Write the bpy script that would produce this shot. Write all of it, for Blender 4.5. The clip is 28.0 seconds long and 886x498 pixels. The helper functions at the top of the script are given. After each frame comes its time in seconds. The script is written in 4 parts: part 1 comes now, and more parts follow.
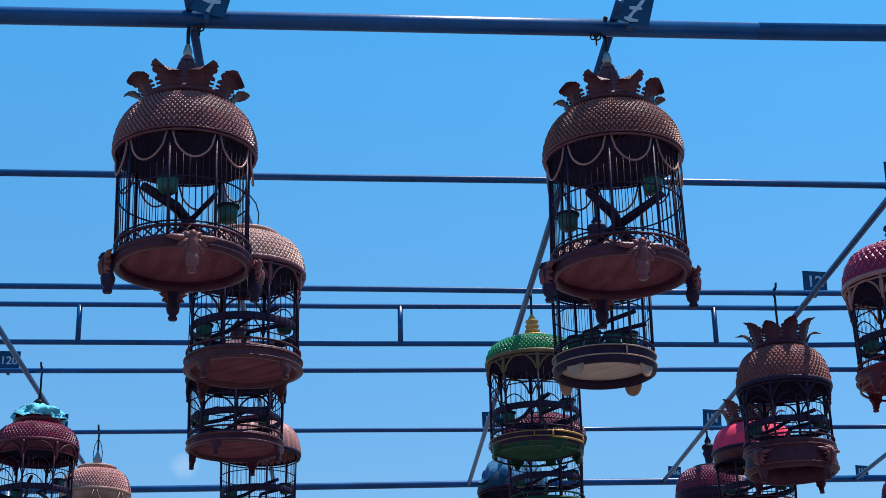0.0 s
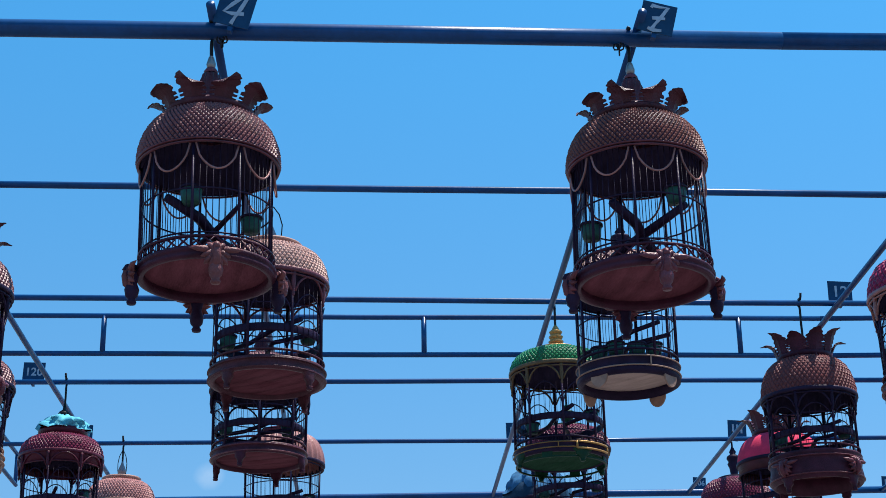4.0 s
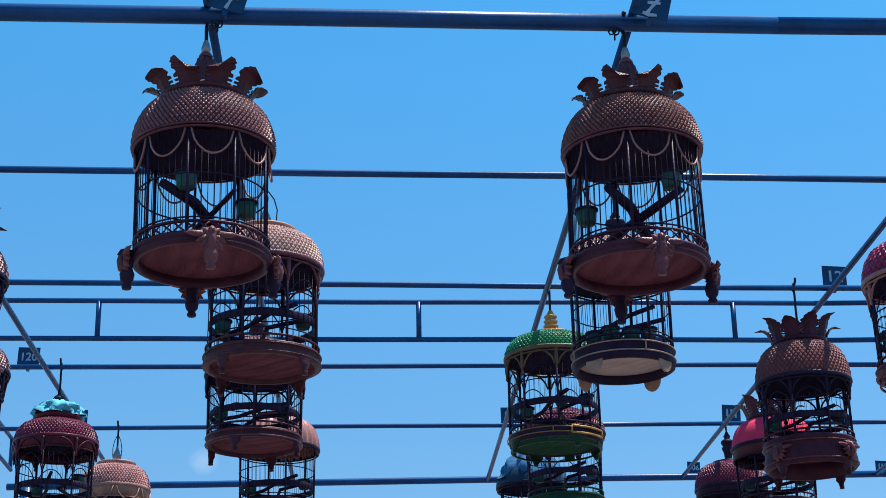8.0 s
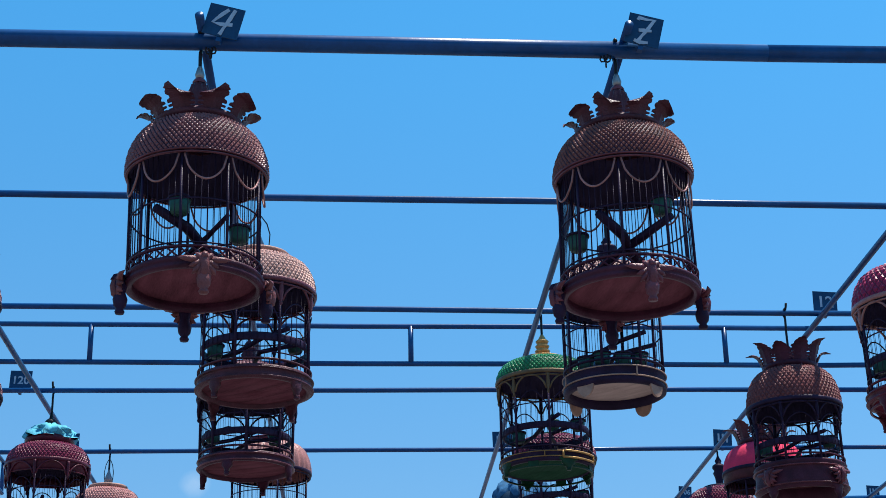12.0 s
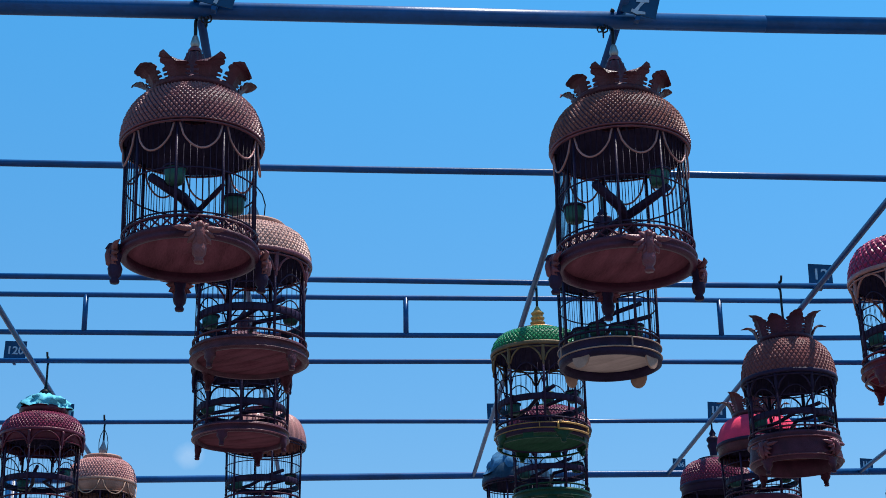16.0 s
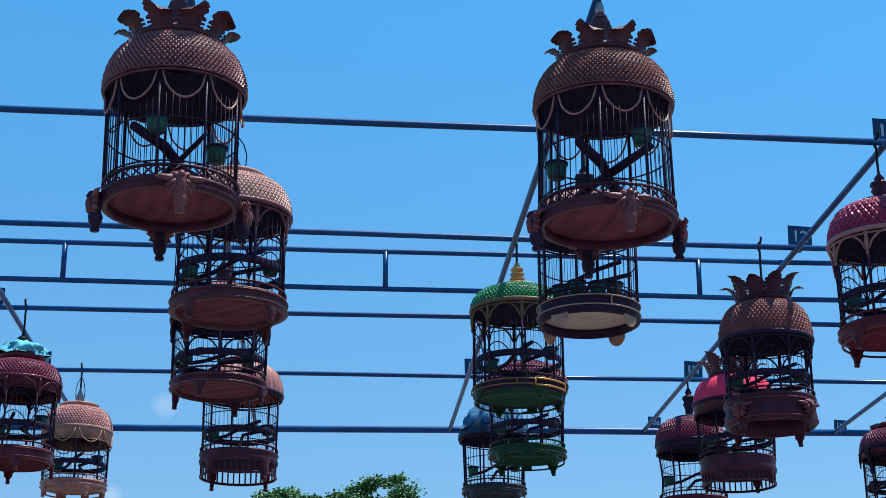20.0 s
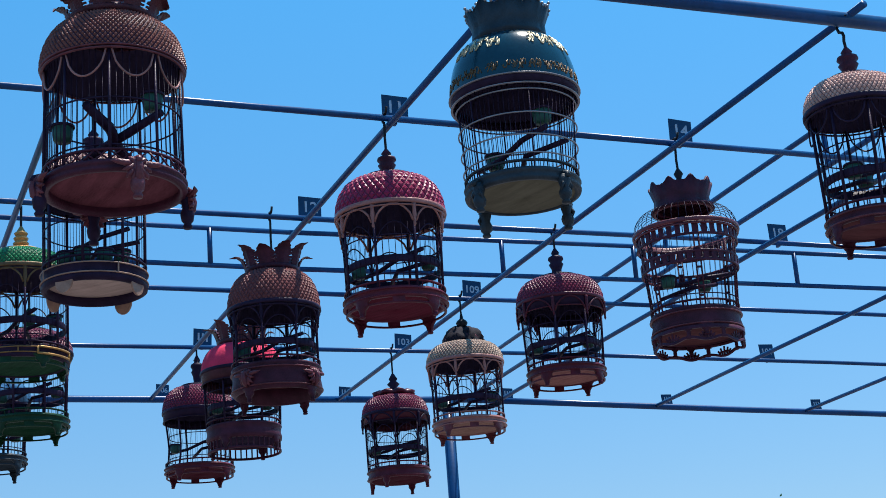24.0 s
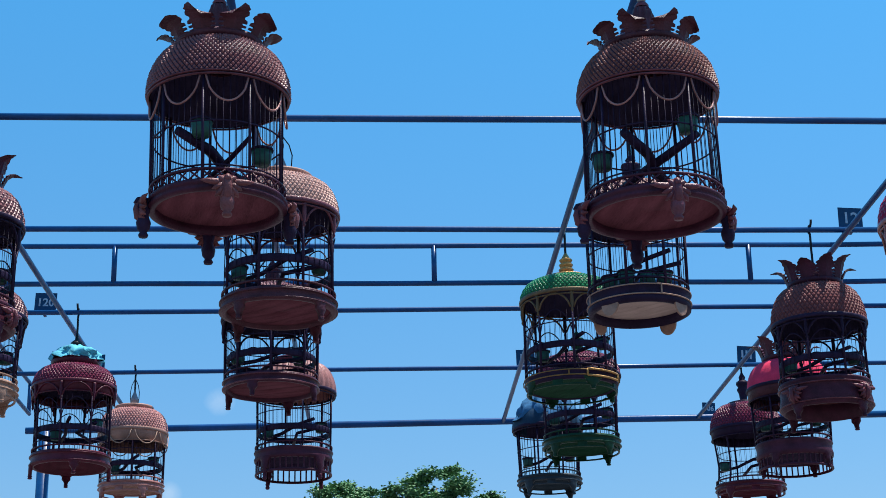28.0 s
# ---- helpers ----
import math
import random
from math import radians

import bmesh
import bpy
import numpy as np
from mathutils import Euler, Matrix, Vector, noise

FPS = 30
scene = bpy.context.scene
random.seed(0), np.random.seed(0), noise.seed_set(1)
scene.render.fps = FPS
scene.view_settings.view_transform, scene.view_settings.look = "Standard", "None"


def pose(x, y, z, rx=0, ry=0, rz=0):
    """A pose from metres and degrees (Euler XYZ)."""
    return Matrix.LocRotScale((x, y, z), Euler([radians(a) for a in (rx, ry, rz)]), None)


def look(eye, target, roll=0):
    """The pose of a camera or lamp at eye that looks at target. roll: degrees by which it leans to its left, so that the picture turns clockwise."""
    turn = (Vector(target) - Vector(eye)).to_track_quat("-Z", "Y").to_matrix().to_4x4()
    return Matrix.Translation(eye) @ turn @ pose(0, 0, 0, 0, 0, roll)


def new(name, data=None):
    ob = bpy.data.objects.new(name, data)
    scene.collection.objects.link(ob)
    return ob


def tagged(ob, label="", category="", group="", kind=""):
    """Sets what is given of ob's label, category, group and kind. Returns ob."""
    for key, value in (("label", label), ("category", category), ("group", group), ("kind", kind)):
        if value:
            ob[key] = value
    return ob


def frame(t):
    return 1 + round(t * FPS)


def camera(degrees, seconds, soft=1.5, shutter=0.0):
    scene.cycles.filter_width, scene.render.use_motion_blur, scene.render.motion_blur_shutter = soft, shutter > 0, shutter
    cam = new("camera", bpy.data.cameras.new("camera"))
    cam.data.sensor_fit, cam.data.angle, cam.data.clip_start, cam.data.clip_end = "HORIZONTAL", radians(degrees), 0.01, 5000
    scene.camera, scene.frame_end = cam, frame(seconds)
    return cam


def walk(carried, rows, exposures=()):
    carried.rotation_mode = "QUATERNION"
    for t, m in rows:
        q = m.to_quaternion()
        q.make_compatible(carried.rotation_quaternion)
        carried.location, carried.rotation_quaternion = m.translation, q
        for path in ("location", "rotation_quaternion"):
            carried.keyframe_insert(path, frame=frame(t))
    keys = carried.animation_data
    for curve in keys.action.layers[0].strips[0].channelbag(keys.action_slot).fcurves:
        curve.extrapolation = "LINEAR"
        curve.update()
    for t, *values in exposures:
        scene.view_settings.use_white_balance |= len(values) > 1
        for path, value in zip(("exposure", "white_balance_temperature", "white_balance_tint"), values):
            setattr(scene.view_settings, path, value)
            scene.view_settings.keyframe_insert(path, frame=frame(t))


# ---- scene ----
EXPOSURES = [(0.0, 0.62), (28.0, 0.62)]
cam = camera(30.32, 28.0, soft=0.8)
# seconds, eye, yaw, pitch, roll
ROWS = [
    (0.0, -0.000, 0.000, 1.600, -4.36, 21.09, -1.23),
    (0.5, 0.004, 0.003, 1.602, -4.02, 21.35, -1.04),
    (1.0, 0.002, -0.007, 1.600, -3.84, 21.15, -0.89),
    (1.5, 0.000, 0.005, 1.601, -3.68, 21.01, -0.97),
    (2.0, -0.001, 0.006, 1.601, -3.25, 20.60, -0.53),
    (2.5, -0.001, -0.006, 1.600, -3.39, 20.83, -0.58),
    (3.0, -0.001, 0.003, 1.601, -3.41, 21.15, -1.07),
    (3.5, 0.001, 0.004, 1.602, -3.47, 21.49, -1.03),
    (5.5, 0.002, -0.009, 1.600, -3.54, 21.39, -1.09),
    (6.0, 0.002, -0.005, 1.602, -3.65, 21.35, -1.25),
    (6.5, 0.000, -0.000, 1.600, -3.44, 21.23, -1.00),
    (7.0, 0.003, 0.002, 1.603, -3.52, 21.05, -1.01),
    (7.5, 0.002, -0.001, 1.603, -3.58, 20.97, -1.00),
    (8.0, -0.001, 0.002, 1.601, -3.68, 20.95, -1.11),
    (8.5, 0.001, 0.001, 1.602, -3.73, 20.97, -1.21),
    (9.0, 0.003, -0.005, 1.601, -3.90, 20.88, -1.19),
    (9.5, 0.000, 0.003, 1.603, -3.79, 21.03, -1.24),
    (10.0, -0.001, 0.001, 1.603, -3.75, 21.37, -1.16),
    (10.5, 0.000, -0.005, 1.602, -3.56, 21.68, -0.98),
    (11.0, -0.002, -0.008, 1.601, -3.68, 21.78, -0.99),
    (11.5, -0.003, -0.008, 1.601, -3.76, 21.65, -0.85),
    (12.0, -0.001, -0.018, 1.600, -3.98, 21.75, -1.08),
    (12.5, -0.004, -0.020, 1.598, -4.16, 21.69, -1.48),
    (14.5, -0.002, -0.011, 1.599, -4.46, 21.32, -1.84),
    (15.0, 0.001, -0.001, 1.601, -4.54, 21.08, -1.79),
    (15.5, 0.001, -0.007, 1.598, -4.62, 20.95, -1.28),
    (16.0, -0.004, -0.006, 1.598, -4.17, 20.80, -0.96),
    (16.5, -0.005, -0.008, 1.599, -2.97, 20.85, -0.75),
    (17.0, -0.008, -0.017, 1.598, -1.79, 20.88, -0.53),
    (17.5, -0.014, -0.024, 1.595, -1.01, 20.49, -0.24),
    (18.0, -0.013, -0.026, 1.595, 0.37, 20.33, 0.23),
    (18.5, -0.015, -0.024, 1.594, -0.21, 20.03, 0.26),
    (19.0, -0.015, -0.018, 1.595, -2.00, 19.69, 0.01),
    (19.5, -0.013, -0.017, 1.594, -3.39, 19.34, -0.09),
    (20.0, -0.008, -0.004, 1.598, -4.92, 19.21, -0.10),
    (20.5, -0.008, -0.009, 1.596, -6.44, 18.91, -0.48),
    (21.0, -0.004, -0.002, 1.597, -8.73, 18.94, -0.75),
    (21.5, 0.002, 0.005, 1.599, -10.88, 18.19, -1.05),
    (22.0, 0.003, 0.013, 1.603, -14.18, 17.71, -1.36),
    (22.5, 0.002, 0.004, 1.601, -17.00, 17.49, -2.13),
    (23.0, 0.004, 0.008, 1.604, -19.79, 17.34, -3.01),
    (23.5, 0.010, 0.015, 1.611, -21.95, 17.30, -3.86),
    (24.0, 0.016, 0.023, 1.619, -22.63, 17.34, -4.30),
    (24.5, 0.019, 0.027, 1.622, -20.98, 17.42, -3.94),
    (25.0, 0.015, 0.026, 1.620, -17.87, 17.52, -3.07),
    (25.5, 0.007, 0.004, 1.614, -14.10, 17.95, -2.59),
    (26.0, 0.002, -0.009, 1.613, -10.34, 18.66, -2.03),
    (26.5, -0.005, -0.019, 1.611, -6.52, 18.91, -1.81),
    (27.0, -0.006, -0.021, 1.609, -4.69, 18.96, -1.94),
    (27.5, -0.007, -0.027, 1.606, -3.51, 19.24, -1.68),
    (28.0, -0.006, -0.003, 1.614, -3.12, 18.87, -1.25),
]
walk(cam, [(t, pose(x, y, z, 90 + pitch, 0, yaw) @ pose(0, 0, 0, 0, 0, roll)) for t, x, y, z, yaw, pitch, roll in ROWS],
     EXPOSURES)

# ---- world, sun ----
SUN_DIR = Vector((0.28, 0.07, 1.0)).normalized()
SUN_EL = math.asin(SUN_DIR.z)
SUN_AZ = math.atan2(SUN_DIR.x, SUN_DIR.y)
CLOUDS = [((-0.0850, 0.9684, 0.2345), 0.015), ((-0.1135, 0.9770, 0.1804), 0.012)]
world = bpy.data.worlds.new("sky")
scene.world = world
world.use_nodes = True
wt = world.node_tree
bg = wt.nodes["Background"]
sky = wt.nodes.new("ShaderNodeTexSky")
sky.sky_type = "NISHITA"
sky.sun_disc = False
sky.sun_elevation, sky.sun_rotation = SUN_EL, SUN_AZ
sky.altitude, sky.air_density, sky.dust_density, sky.ozone_density = 0, 1.0, 0.3, 3.0
bg.inputs["Strength"].default_value = 0.111
where = wt.nodes.new("ShaderNodeTexCoord")
split = wt.nodes.new("ShaderNodeSeparateXYZ")
wt.links.new(where.outputs["Generated"], split.inputs[0])
ramp = wt.nodes.new("ShaderNodeValToRGB")
ramp.color_ramp.elements[0].position, ramp.color_ramp.elements[0].color = 0.10, (0.58, 0.68, 0.75, 1)
ramp.color_ramp.elements[1].position, ramp.color_ramp.elements[1].color = 0.50, (0.345, 1.06, 1.26, 1)
wt.links.new(split.outputs["Z"], ramp.inputs["Fac"])
tint = wt.nodes.new("ShaderNodeMix")
tint.data_type, tint.blend_type = "RGBA", "MULTIPLY"
tint.inputs[0].default_value = 1.0
wt.links.new(ramp.outputs["Color"], tint.inputs[7])
wt.links.new(sky.outputs["Color"], tint.inputs[6])
colour = tint.outputs[2]
puff = wt.nodes.new("ShaderNodeTexNoise")
puff.inputs["Scale"].default_value, puff.inputs["Detail"].default_value = 38.0, 6
wt.links.new(where.outputs["Generated"], puff.inputs["Vector"])
for cloud, size in CLOUDS:
    # a small wisp of cloud, thin at its edges
    off = wt.nodes.new("ShaderNodeVectorMath")
    off.operation = "SUBTRACT"
    off.inputs[1].default_value = cloud
    wt.links.new(where.outputs["Generated"], off.inputs[0])
    far = wt.nodes.new("ShaderNodeVectorMath")
    far.operation = "LENGTH"
    wt.links.new(off.outputs[0], far.inputs[0])
    edge = wt.nodes.new("ShaderNodeMapRange")
    edge.inputs["From Min"].default_value, edge.inputs["From Max"].default_value = size, size * 0.15
    edge.inputs["To Min"].default_value, edge.inputs["To Max"].default_value = 0.0, 1.0
    wt.links.new(far.outputs["Value"], edge.inputs["Value"])
    thick = wt.nodes.new("ShaderNodeMath")
    thick.operation = "MULTIPLY"
    wt.links.new(edge.outputs[0], thick.inputs[0])
    wt.links.new(puff.outputs["Fac"], thick.inputs[1])
    veil = wt.nodes.new("ShaderNodeMapRange")
    veil.inputs["From Min"].default_value, veil.inputs["From Max"].default_value = 0.20, 0.72
    veil.inputs["To Max"].default_value = 0.6
    wt.links.new(thick.outputs[0], veil.inputs["Value"])
    over = wt.nodes.new("ShaderNodeMix")
    over.data_type = "RGBA"
    wt.links.new(veil.outputs[0], over.inputs[0])
    wt.links.new(colour, over.inputs[6])
    over.inputs[7].default_value = (3.6, 4.6, 5.8, 1)
    colour = over.outputs[2]
wt.links.new(colour, bg.inputs["Color"])

sun_data = bpy.data.lights.new("sun", "SUN")
sun_data.energy, sun_data.angle, sun_data.color = 5.0, radians(0.55), (1.0, 0.95, 0.88)
sun = new("sun", sun_data)
sun.matrix_world = look(SUN_DIR * 60, (0, 0, 0))


# ---- materials ----
def material(name, colour, rough=0.6, metal=0.0, vary=0.25, scale=14.0, bump=0.25, stain=None, islands=0.0, coat=0.0, spec=0.15):
    """A surface with colour change at two scales, fine relief and, with islands, a shade of its own for each loose piece."""
    m = bpy.data.materials.new(name)
    m.use_nodes = True
    nt = m.node_tree
    b = nt.nodes["Principled BSDF"]
    b.inputs["Roughness"].default_value, b.inputs["Metallic"].default_value = rough, metal
    b.inputs["Coat Weight"].default_value = coat
    b.inputs["Specular IOR Level"].default_value = spec
    co = nt.nodes.new("ShaderNodeTexCoord")
    big = nt.nodes.new("ShaderNodeTexNoise")
    big.inputs["Scale"].default_value, big.inputs["Detail"].default_value = scale, 4
    fine = nt.nodes.new("ShaderNodeTexNoise")
    fine.inputs["Scale"].default_value, fine.inputs["Detail"].default_value = scale * 12, 3
    for n in (big, fine):
        nt.links.new(co.outputs["Object"], n.inputs["Vector"])
    add = nt.nodes.new("ShaderNodeMath")
    add.operation = "MULTIPLY_ADD"
    add.inputs[1].default_value = 0.45
    nt.links.new(fine.outputs["Fac"], add.inputs[0])
    nt.links.new(big.outputs["Fac"], add.inputs[2])
    value = add.outputs[0]
    if islands:
        geo = nt.nodes.new("ShaderNodeNewGeometry")
        more = nt.nodes.new("ShaderNodeMath")
        more.operation = "MULTIPLY_ADD"
        more.inputs[1].default_value = islands
        nt.links.new(geo.outputs["Random Per Island"], more.inputs[0])
        nt.links.new(value, more.inputs[2])
        value = more.outputs[0]
    info = nt.nodes.new("ShaderNodeObjectInfo")
    last = nt.nodes.new("ShaderNodeMath")
    last.operation = "MULTIPLY_ADD"
    last.inputs[1].default_value = 0.12
    nt.links.new(info.outputs["Random"], last.inputs[0])
    nt.links.new(value, last.inputs[2])
    ramp = nt.nodes.new("ShaderNodeValToRGB")
    lo = stain or tuple(c * (1 - vary) for c in colour)
    hi = tuple(min(1, c * (1 + vary)) for c in colour)
    ramp.color_ramp.elements[0].position, ramp.color_ramp.elements[0].color = 0.45, (*lo, 1)
    ramp.color_ramp.elements[1].position, ramp.color_ramp.elements[1].color = 1.0 + islands * 0.7, (*hi, 1)
    nt.links.new(last.outputs[0], ramp.inputs["Fac"])
    nt.links.new(ramp.outputs["Color"], b.inputs["Base Color"])
    if bump:
        bp = nt.nodes.new("ShaderNodeBump")
        bp.inputs["Strength"].default_value, bp.inputs["Distance"].default_value = bump, 0.004
        nt.links.new(fine.outputs["Fac"], bp.inputs["Height"])
        nt.links.new(bp.outputs["Normal"], b.inputs["Normal"])
    return m


RAIL = material("blue_paint", (0.003, 0.050, 0.160), 0.33, 0.0, 0.35, 6, 0.1, spec=0.30)
PLATE = material("plate_paint", (0.009, 0.050, 0.115), 0.5, 0.0, 0.3, 9, 0.02)
CHALK = material("pale_paint", (0.34, 0.43, 0.52), 0.7, 0.0, 0.2, 60, 0.1)
STEEL = material("hook_steel", (0.28, 0.27, 0.26), 0.4, 0.8, 0.3, 40, 0.1)
BLACK_STEEL = material("black_steel", (0.02, 0.02, 0.022), 0.45, 0.3, 0.3, 40, 0.1)
BROWN = material("carved_brown_wood", (0.130, 0.036, 0.048), 0.36, 0, 0.5, 22, 0.5, coat=0.1, spec=0.2)
BROWN_LIGHT = material("worn_brown_wood", (0.32, 0.140, 0.125), 0.36, 0, 0.4, 18, 0.5, coat=0.2)
CARVED = material("carved_face_wood", (0.165, 0.058, 0.060), 0.42, 0, 0.45, 22, 0.4, spec=0.15)
DARK = material("dark_stained_wood", (0.024, 0.013, 0.034), 0.45, 0, 0.4, 25, 0.3, spec=0.10)
TAN = material("pale_varnished_wood", (0.33, 0.18, 0.14), 0.45, 0, 0.35, 20, 0.4, coat=0.05)
CREAM = material("cream_paint", (0.46, 0.33, 0.28), 0.5, 0, 0.25, 16, 0.3)
RED_WOOD = material("red_varnished_wood", (0.110, 0.016, 0.031), 0.38, 0, 0.4, 20, 0.3, coat=0.06)
MAROON = material("maroon_wood", (0.085, 0.013, 0.026), 0.4, 0, 0.4, 20, 0.3, coat=0.12)
GREEN = material("green_paint", (0.007, 0.042, 0.020), 0.4, 0, 0.35, 18, 0.3, coat=0.1)
GREEN_PALE = material("pale_green_paint", (0.019, 0.064, 0.034), 0.5, 0, 0.35, 18, 0.3)
GOLD = material("gold_paint", (0.48, 0.26, 0.09), 0.4, 0.4, 0.3, 30, 0.3)
TEAL = material("teal_lacquer", (0.002, 0.026, 0.042), 0.16, 0, 0.3, 10, 0.05, spec=0.6)
TEAL_WOOD = material("grey_teal_wood", (0.020, 0.032, 0.043), 0.45, 0, 0.5, 20, 0.4, spec=0.25)
PALE_GILT = material("pale_gilt_paint", (0.46, 0.40, 0.26), 0.4, 0.2, 0.35, 25, 0.2)
OLD_GOLD = material("worn_gold_paint", (0.27, 0.145, 0.05), 0.45, 0.2, 0.35, 25, 0.3)
BRASS = material("dull_brass_paint", (0.15, 0.095, 0.05), 0.45, 0.2, 0.35, 25, 0.3)
CROWN_RED = material("red_brown_carving", (0.075, 0.022, 0.032), 0.40, 0, 0.5, 22, 0.5, spec=0.2)
FLOOR_RED = material("red_brown_board", (0.135, 0.041, 0.054), 0.8, 0, 0.6, 9, 0.4, spec=0.08)
FOOT_DARK = material("dark_carved_foot", (0.060, 0.016, 0.031), 0.42, 0, 0.5, 22, 0.4, spec=0.15)
CREAM_DULL = material("dull_cream_paint", (0.33, 0.20, 0.15), 0.55, 0, 0.3, 16, 0.3)
PALE_METAL = material("pale_lacquered_hoop", (0.26, 0.25, 0.27), 0.35, 0.3, 0.25, 30, 0.1)
FLOOR_MAROON = material("maroon_board", (0.075, 0.014, 0.024), 0.9, 0, 0.4, 9, 0.3, spec=0.05)
FLOOR_BROWN = material("brown_board", (0.12, 0.042, 0.046), 0.9, 0, 0.4, 9, 0.3, spec=0.05)
# the shade inside a dome, put into the colour
DOME_SHADE = material("unpainted_dome_lining", (0.052, 0.040, 0.078), 0.9, 0, 0.4, 20, 0.4, spec=0.05)
OLIVE = material("olive_board", (0.13, 0.12, 0.085), 0.6, 0, 0.35, 9, 0.3)
PINK = material("pink_cloth", (0.75, 0.045, 0.11), 0.8, 0, 0.2, 20, 0.3)
BLUE_CLOTH = material("pale_blue_cloth", (0.10, 0.42, 0.54), 0.85, 0, 0.25, 25, 0.3)
BLUE_DOME = material("blue_painted_dome", (0.010, 0.030, 0.060), 0.5, 0, 0.35, 18, 0.3)
BLUE_DRAPE = material("blue_cloth", (0.035, 0.135, 0.27), 0.85, 0, 0.35, 25, 0.3)
BLACK_CLOTH = material("black_cloth", (0.015, 0.013, 0.02), 0.85, 0, 0.3, 25, 0.4)
CUP_GREEN = material("green_plastic", (0.035, 0.11, 0.085), 0.35, 0, 0.2, 20, 0.1)
WEAVE_BROWN = material("brown_rattan", (0.155, 0.058, 0.060), 0.42, 0, 0.55, 20, 0.3, islands=0.5, spec=0.28)
WEAVE_AMBER = material("amber_brown_rattan", (0.150, 0.057, 0.048), 0.45, 0, 0.5, 20, 0.3, islands=0.5, spec=0.12)
WEAVE_RUSSET = material("russet_rattan", (0.130, 0.041, 0.039), 0.5, 0, 0.5, 20, 0.3, islands=0.5, spec=0.10)
WEAVE_TAN = material("tan_rattan", (0.40, 0.235, 0.195), 0.5, 0, 0.45, 20, 0.3, islands=0.5)
WEAVE_ROSE = material("rose_tan_rattan", (0.36, 0.165, 0.15), 0.5, 0, 0.4, 20, 0.3, islands=0.5)
WEAVE_GREY = material("weathered_rattan", (0.29, 0.205, 0.155), 0.55, 0, 0.45, 20, 0.3, islands=0.5)
WEAVE_MAGENTA = material("magenta_rattan", (0.205, 0.012, 0.046), 0.35, 0, 0.5, 20, 0.3, islands=0.5, coat=0.08)
WEAVE_MAROON = material("maroon_rattan", (0.115, 0.012, 0.034), 0.4, 0, 0.5, 20, 0.3, islands=0.5, coat=0.12)
WEAVE_MINT = material("pale_green_rattan", (0.34, 0.44, 0.33), 0.5, 0, 0.45, 20, 0.3, islands=0.5)
WEAVE_GREEN = material("green_rattan", (0.010, 0.14, 0.05), 0.35, 0, 0.5, 20, 0.3, islands=0.5, coat=0.12)
BARK = material("bark", (0.12, 0.09, 0.065), 0.9, 0, 0.4, 5, 0.6)
LEAF = material("leaves", (0.070, 0.150, 0.062), 0.5, 0, 0.6, 2, 0.1, islands=0.6)
SOIL = material("dry_soil", (0.105, 0.100, 0.105), 0.95, 0, 0.3, 0.6, 0.3)


BOARDS = {}


def board(m):
    """The same stain on a bare, unvarnished floor board."""
    if m.name not in BOARDS:
        b = m.copy()
        b.name = m.name + "_board"
        shader = b.node_tree.nodes["Principled BSDF"]
        shader.inputs["Roughness"].default_value, shader.inputs["Coat Weight"].default_value, shader.inputs["Specular IOR Level"].default_value = 0.9, 0.0, 0.05
        coords = next(n for n in b.node_tree.nodes if n.type == "TEX_COORD")
        grain = b.node_tree.nodes.new("ShaderNodeMapping")
        grain.inputs["Scale"].default_value = (0.5, 3.2, 1.0)
        b.node_tree.links.new(coords.outputs["Object"], grain.inputs["Vector"])
        for n in b.node_tree.nodes:
            if n.type == "TEX_NOISE":
                b.node_tree.links.new(grain.outputs["Vector"], n.inputs["Vector"])
        BOARDS[m.name] = b
    return BOARDS[m.name]


# ---- mesh helpers ----
def mesh(verts, faces, smooth=True):
    me = bpy.data.meshes.new("m")
    me.from_pydata([tuple(v) for v in verts], [], [tuple(f) for f in faces])
    if smooth:
        me.polygons.foreach_set("use_smooth", [True] * len(me.polygons))
    me.update()
    return me


def put(name, data, mat, parent=None, label="", m=None):
    if isinstance(data, tuple):
        data = mesh(*data)
    if not data.materials:
        data.materials.append(mat)
    ob = new(name, data)
    if parent is not None:
        ob.parent = parent
    if m is not None:
        ob.matrix_basis = m
    if label:
        tagged(ob, label=label)
    return ob


def join(*pieces):
    verts, faces, smooth = [], [], True
    for p in pieces:
        k = len(verts)
        verts += list(p[0])
        faces += [[i + k for i in f] for f in p[1]]
        if len(p) > 2:
            smooth = smooth and p[2]
    return verts, faces, smooth


def moved(piece, m):
    return [m @ Vector(v) for v in piece[0]], piece[1], *piece[2:]


def lathe(pts, n=40, lobes=0, amp=0.0, zamp=0.0):
    """A turned body; pts go from one end to the other as radius, height."""
    verts, faces = [], []
    for r, z in pts:
        for i in range(n):
            a = 2 * math.pi * i / n
            w = math.cos(lobes * a) if lobes else 0
            rr = r * (1 + amp * w)
            verts.append((rr * math.cos(a), rr * math.sin(a), z + zamp * w))
    for j in range(len(pts) - 1):
        for i in range(n):
            k = (i + 1) % n
            faces.append((j * n + i, j * n + k, (j + 1) * n + k, (j + 1) * n + i))
    return verts, faces


def hoop(r, z, w, h, n=40):
    """A flat band of radial thickness w and height h, its outer radius r, its middle at z."""
    return lathe([(r - w, z - h / 2), (r - w * 0.2, z - h / 2), (r, z - h * 0.3), (r, z + h * 0.3), (r - w * 0.2, z + h / 2), (r - w, z + h / 2), (r - w, z - h / 2)], n)


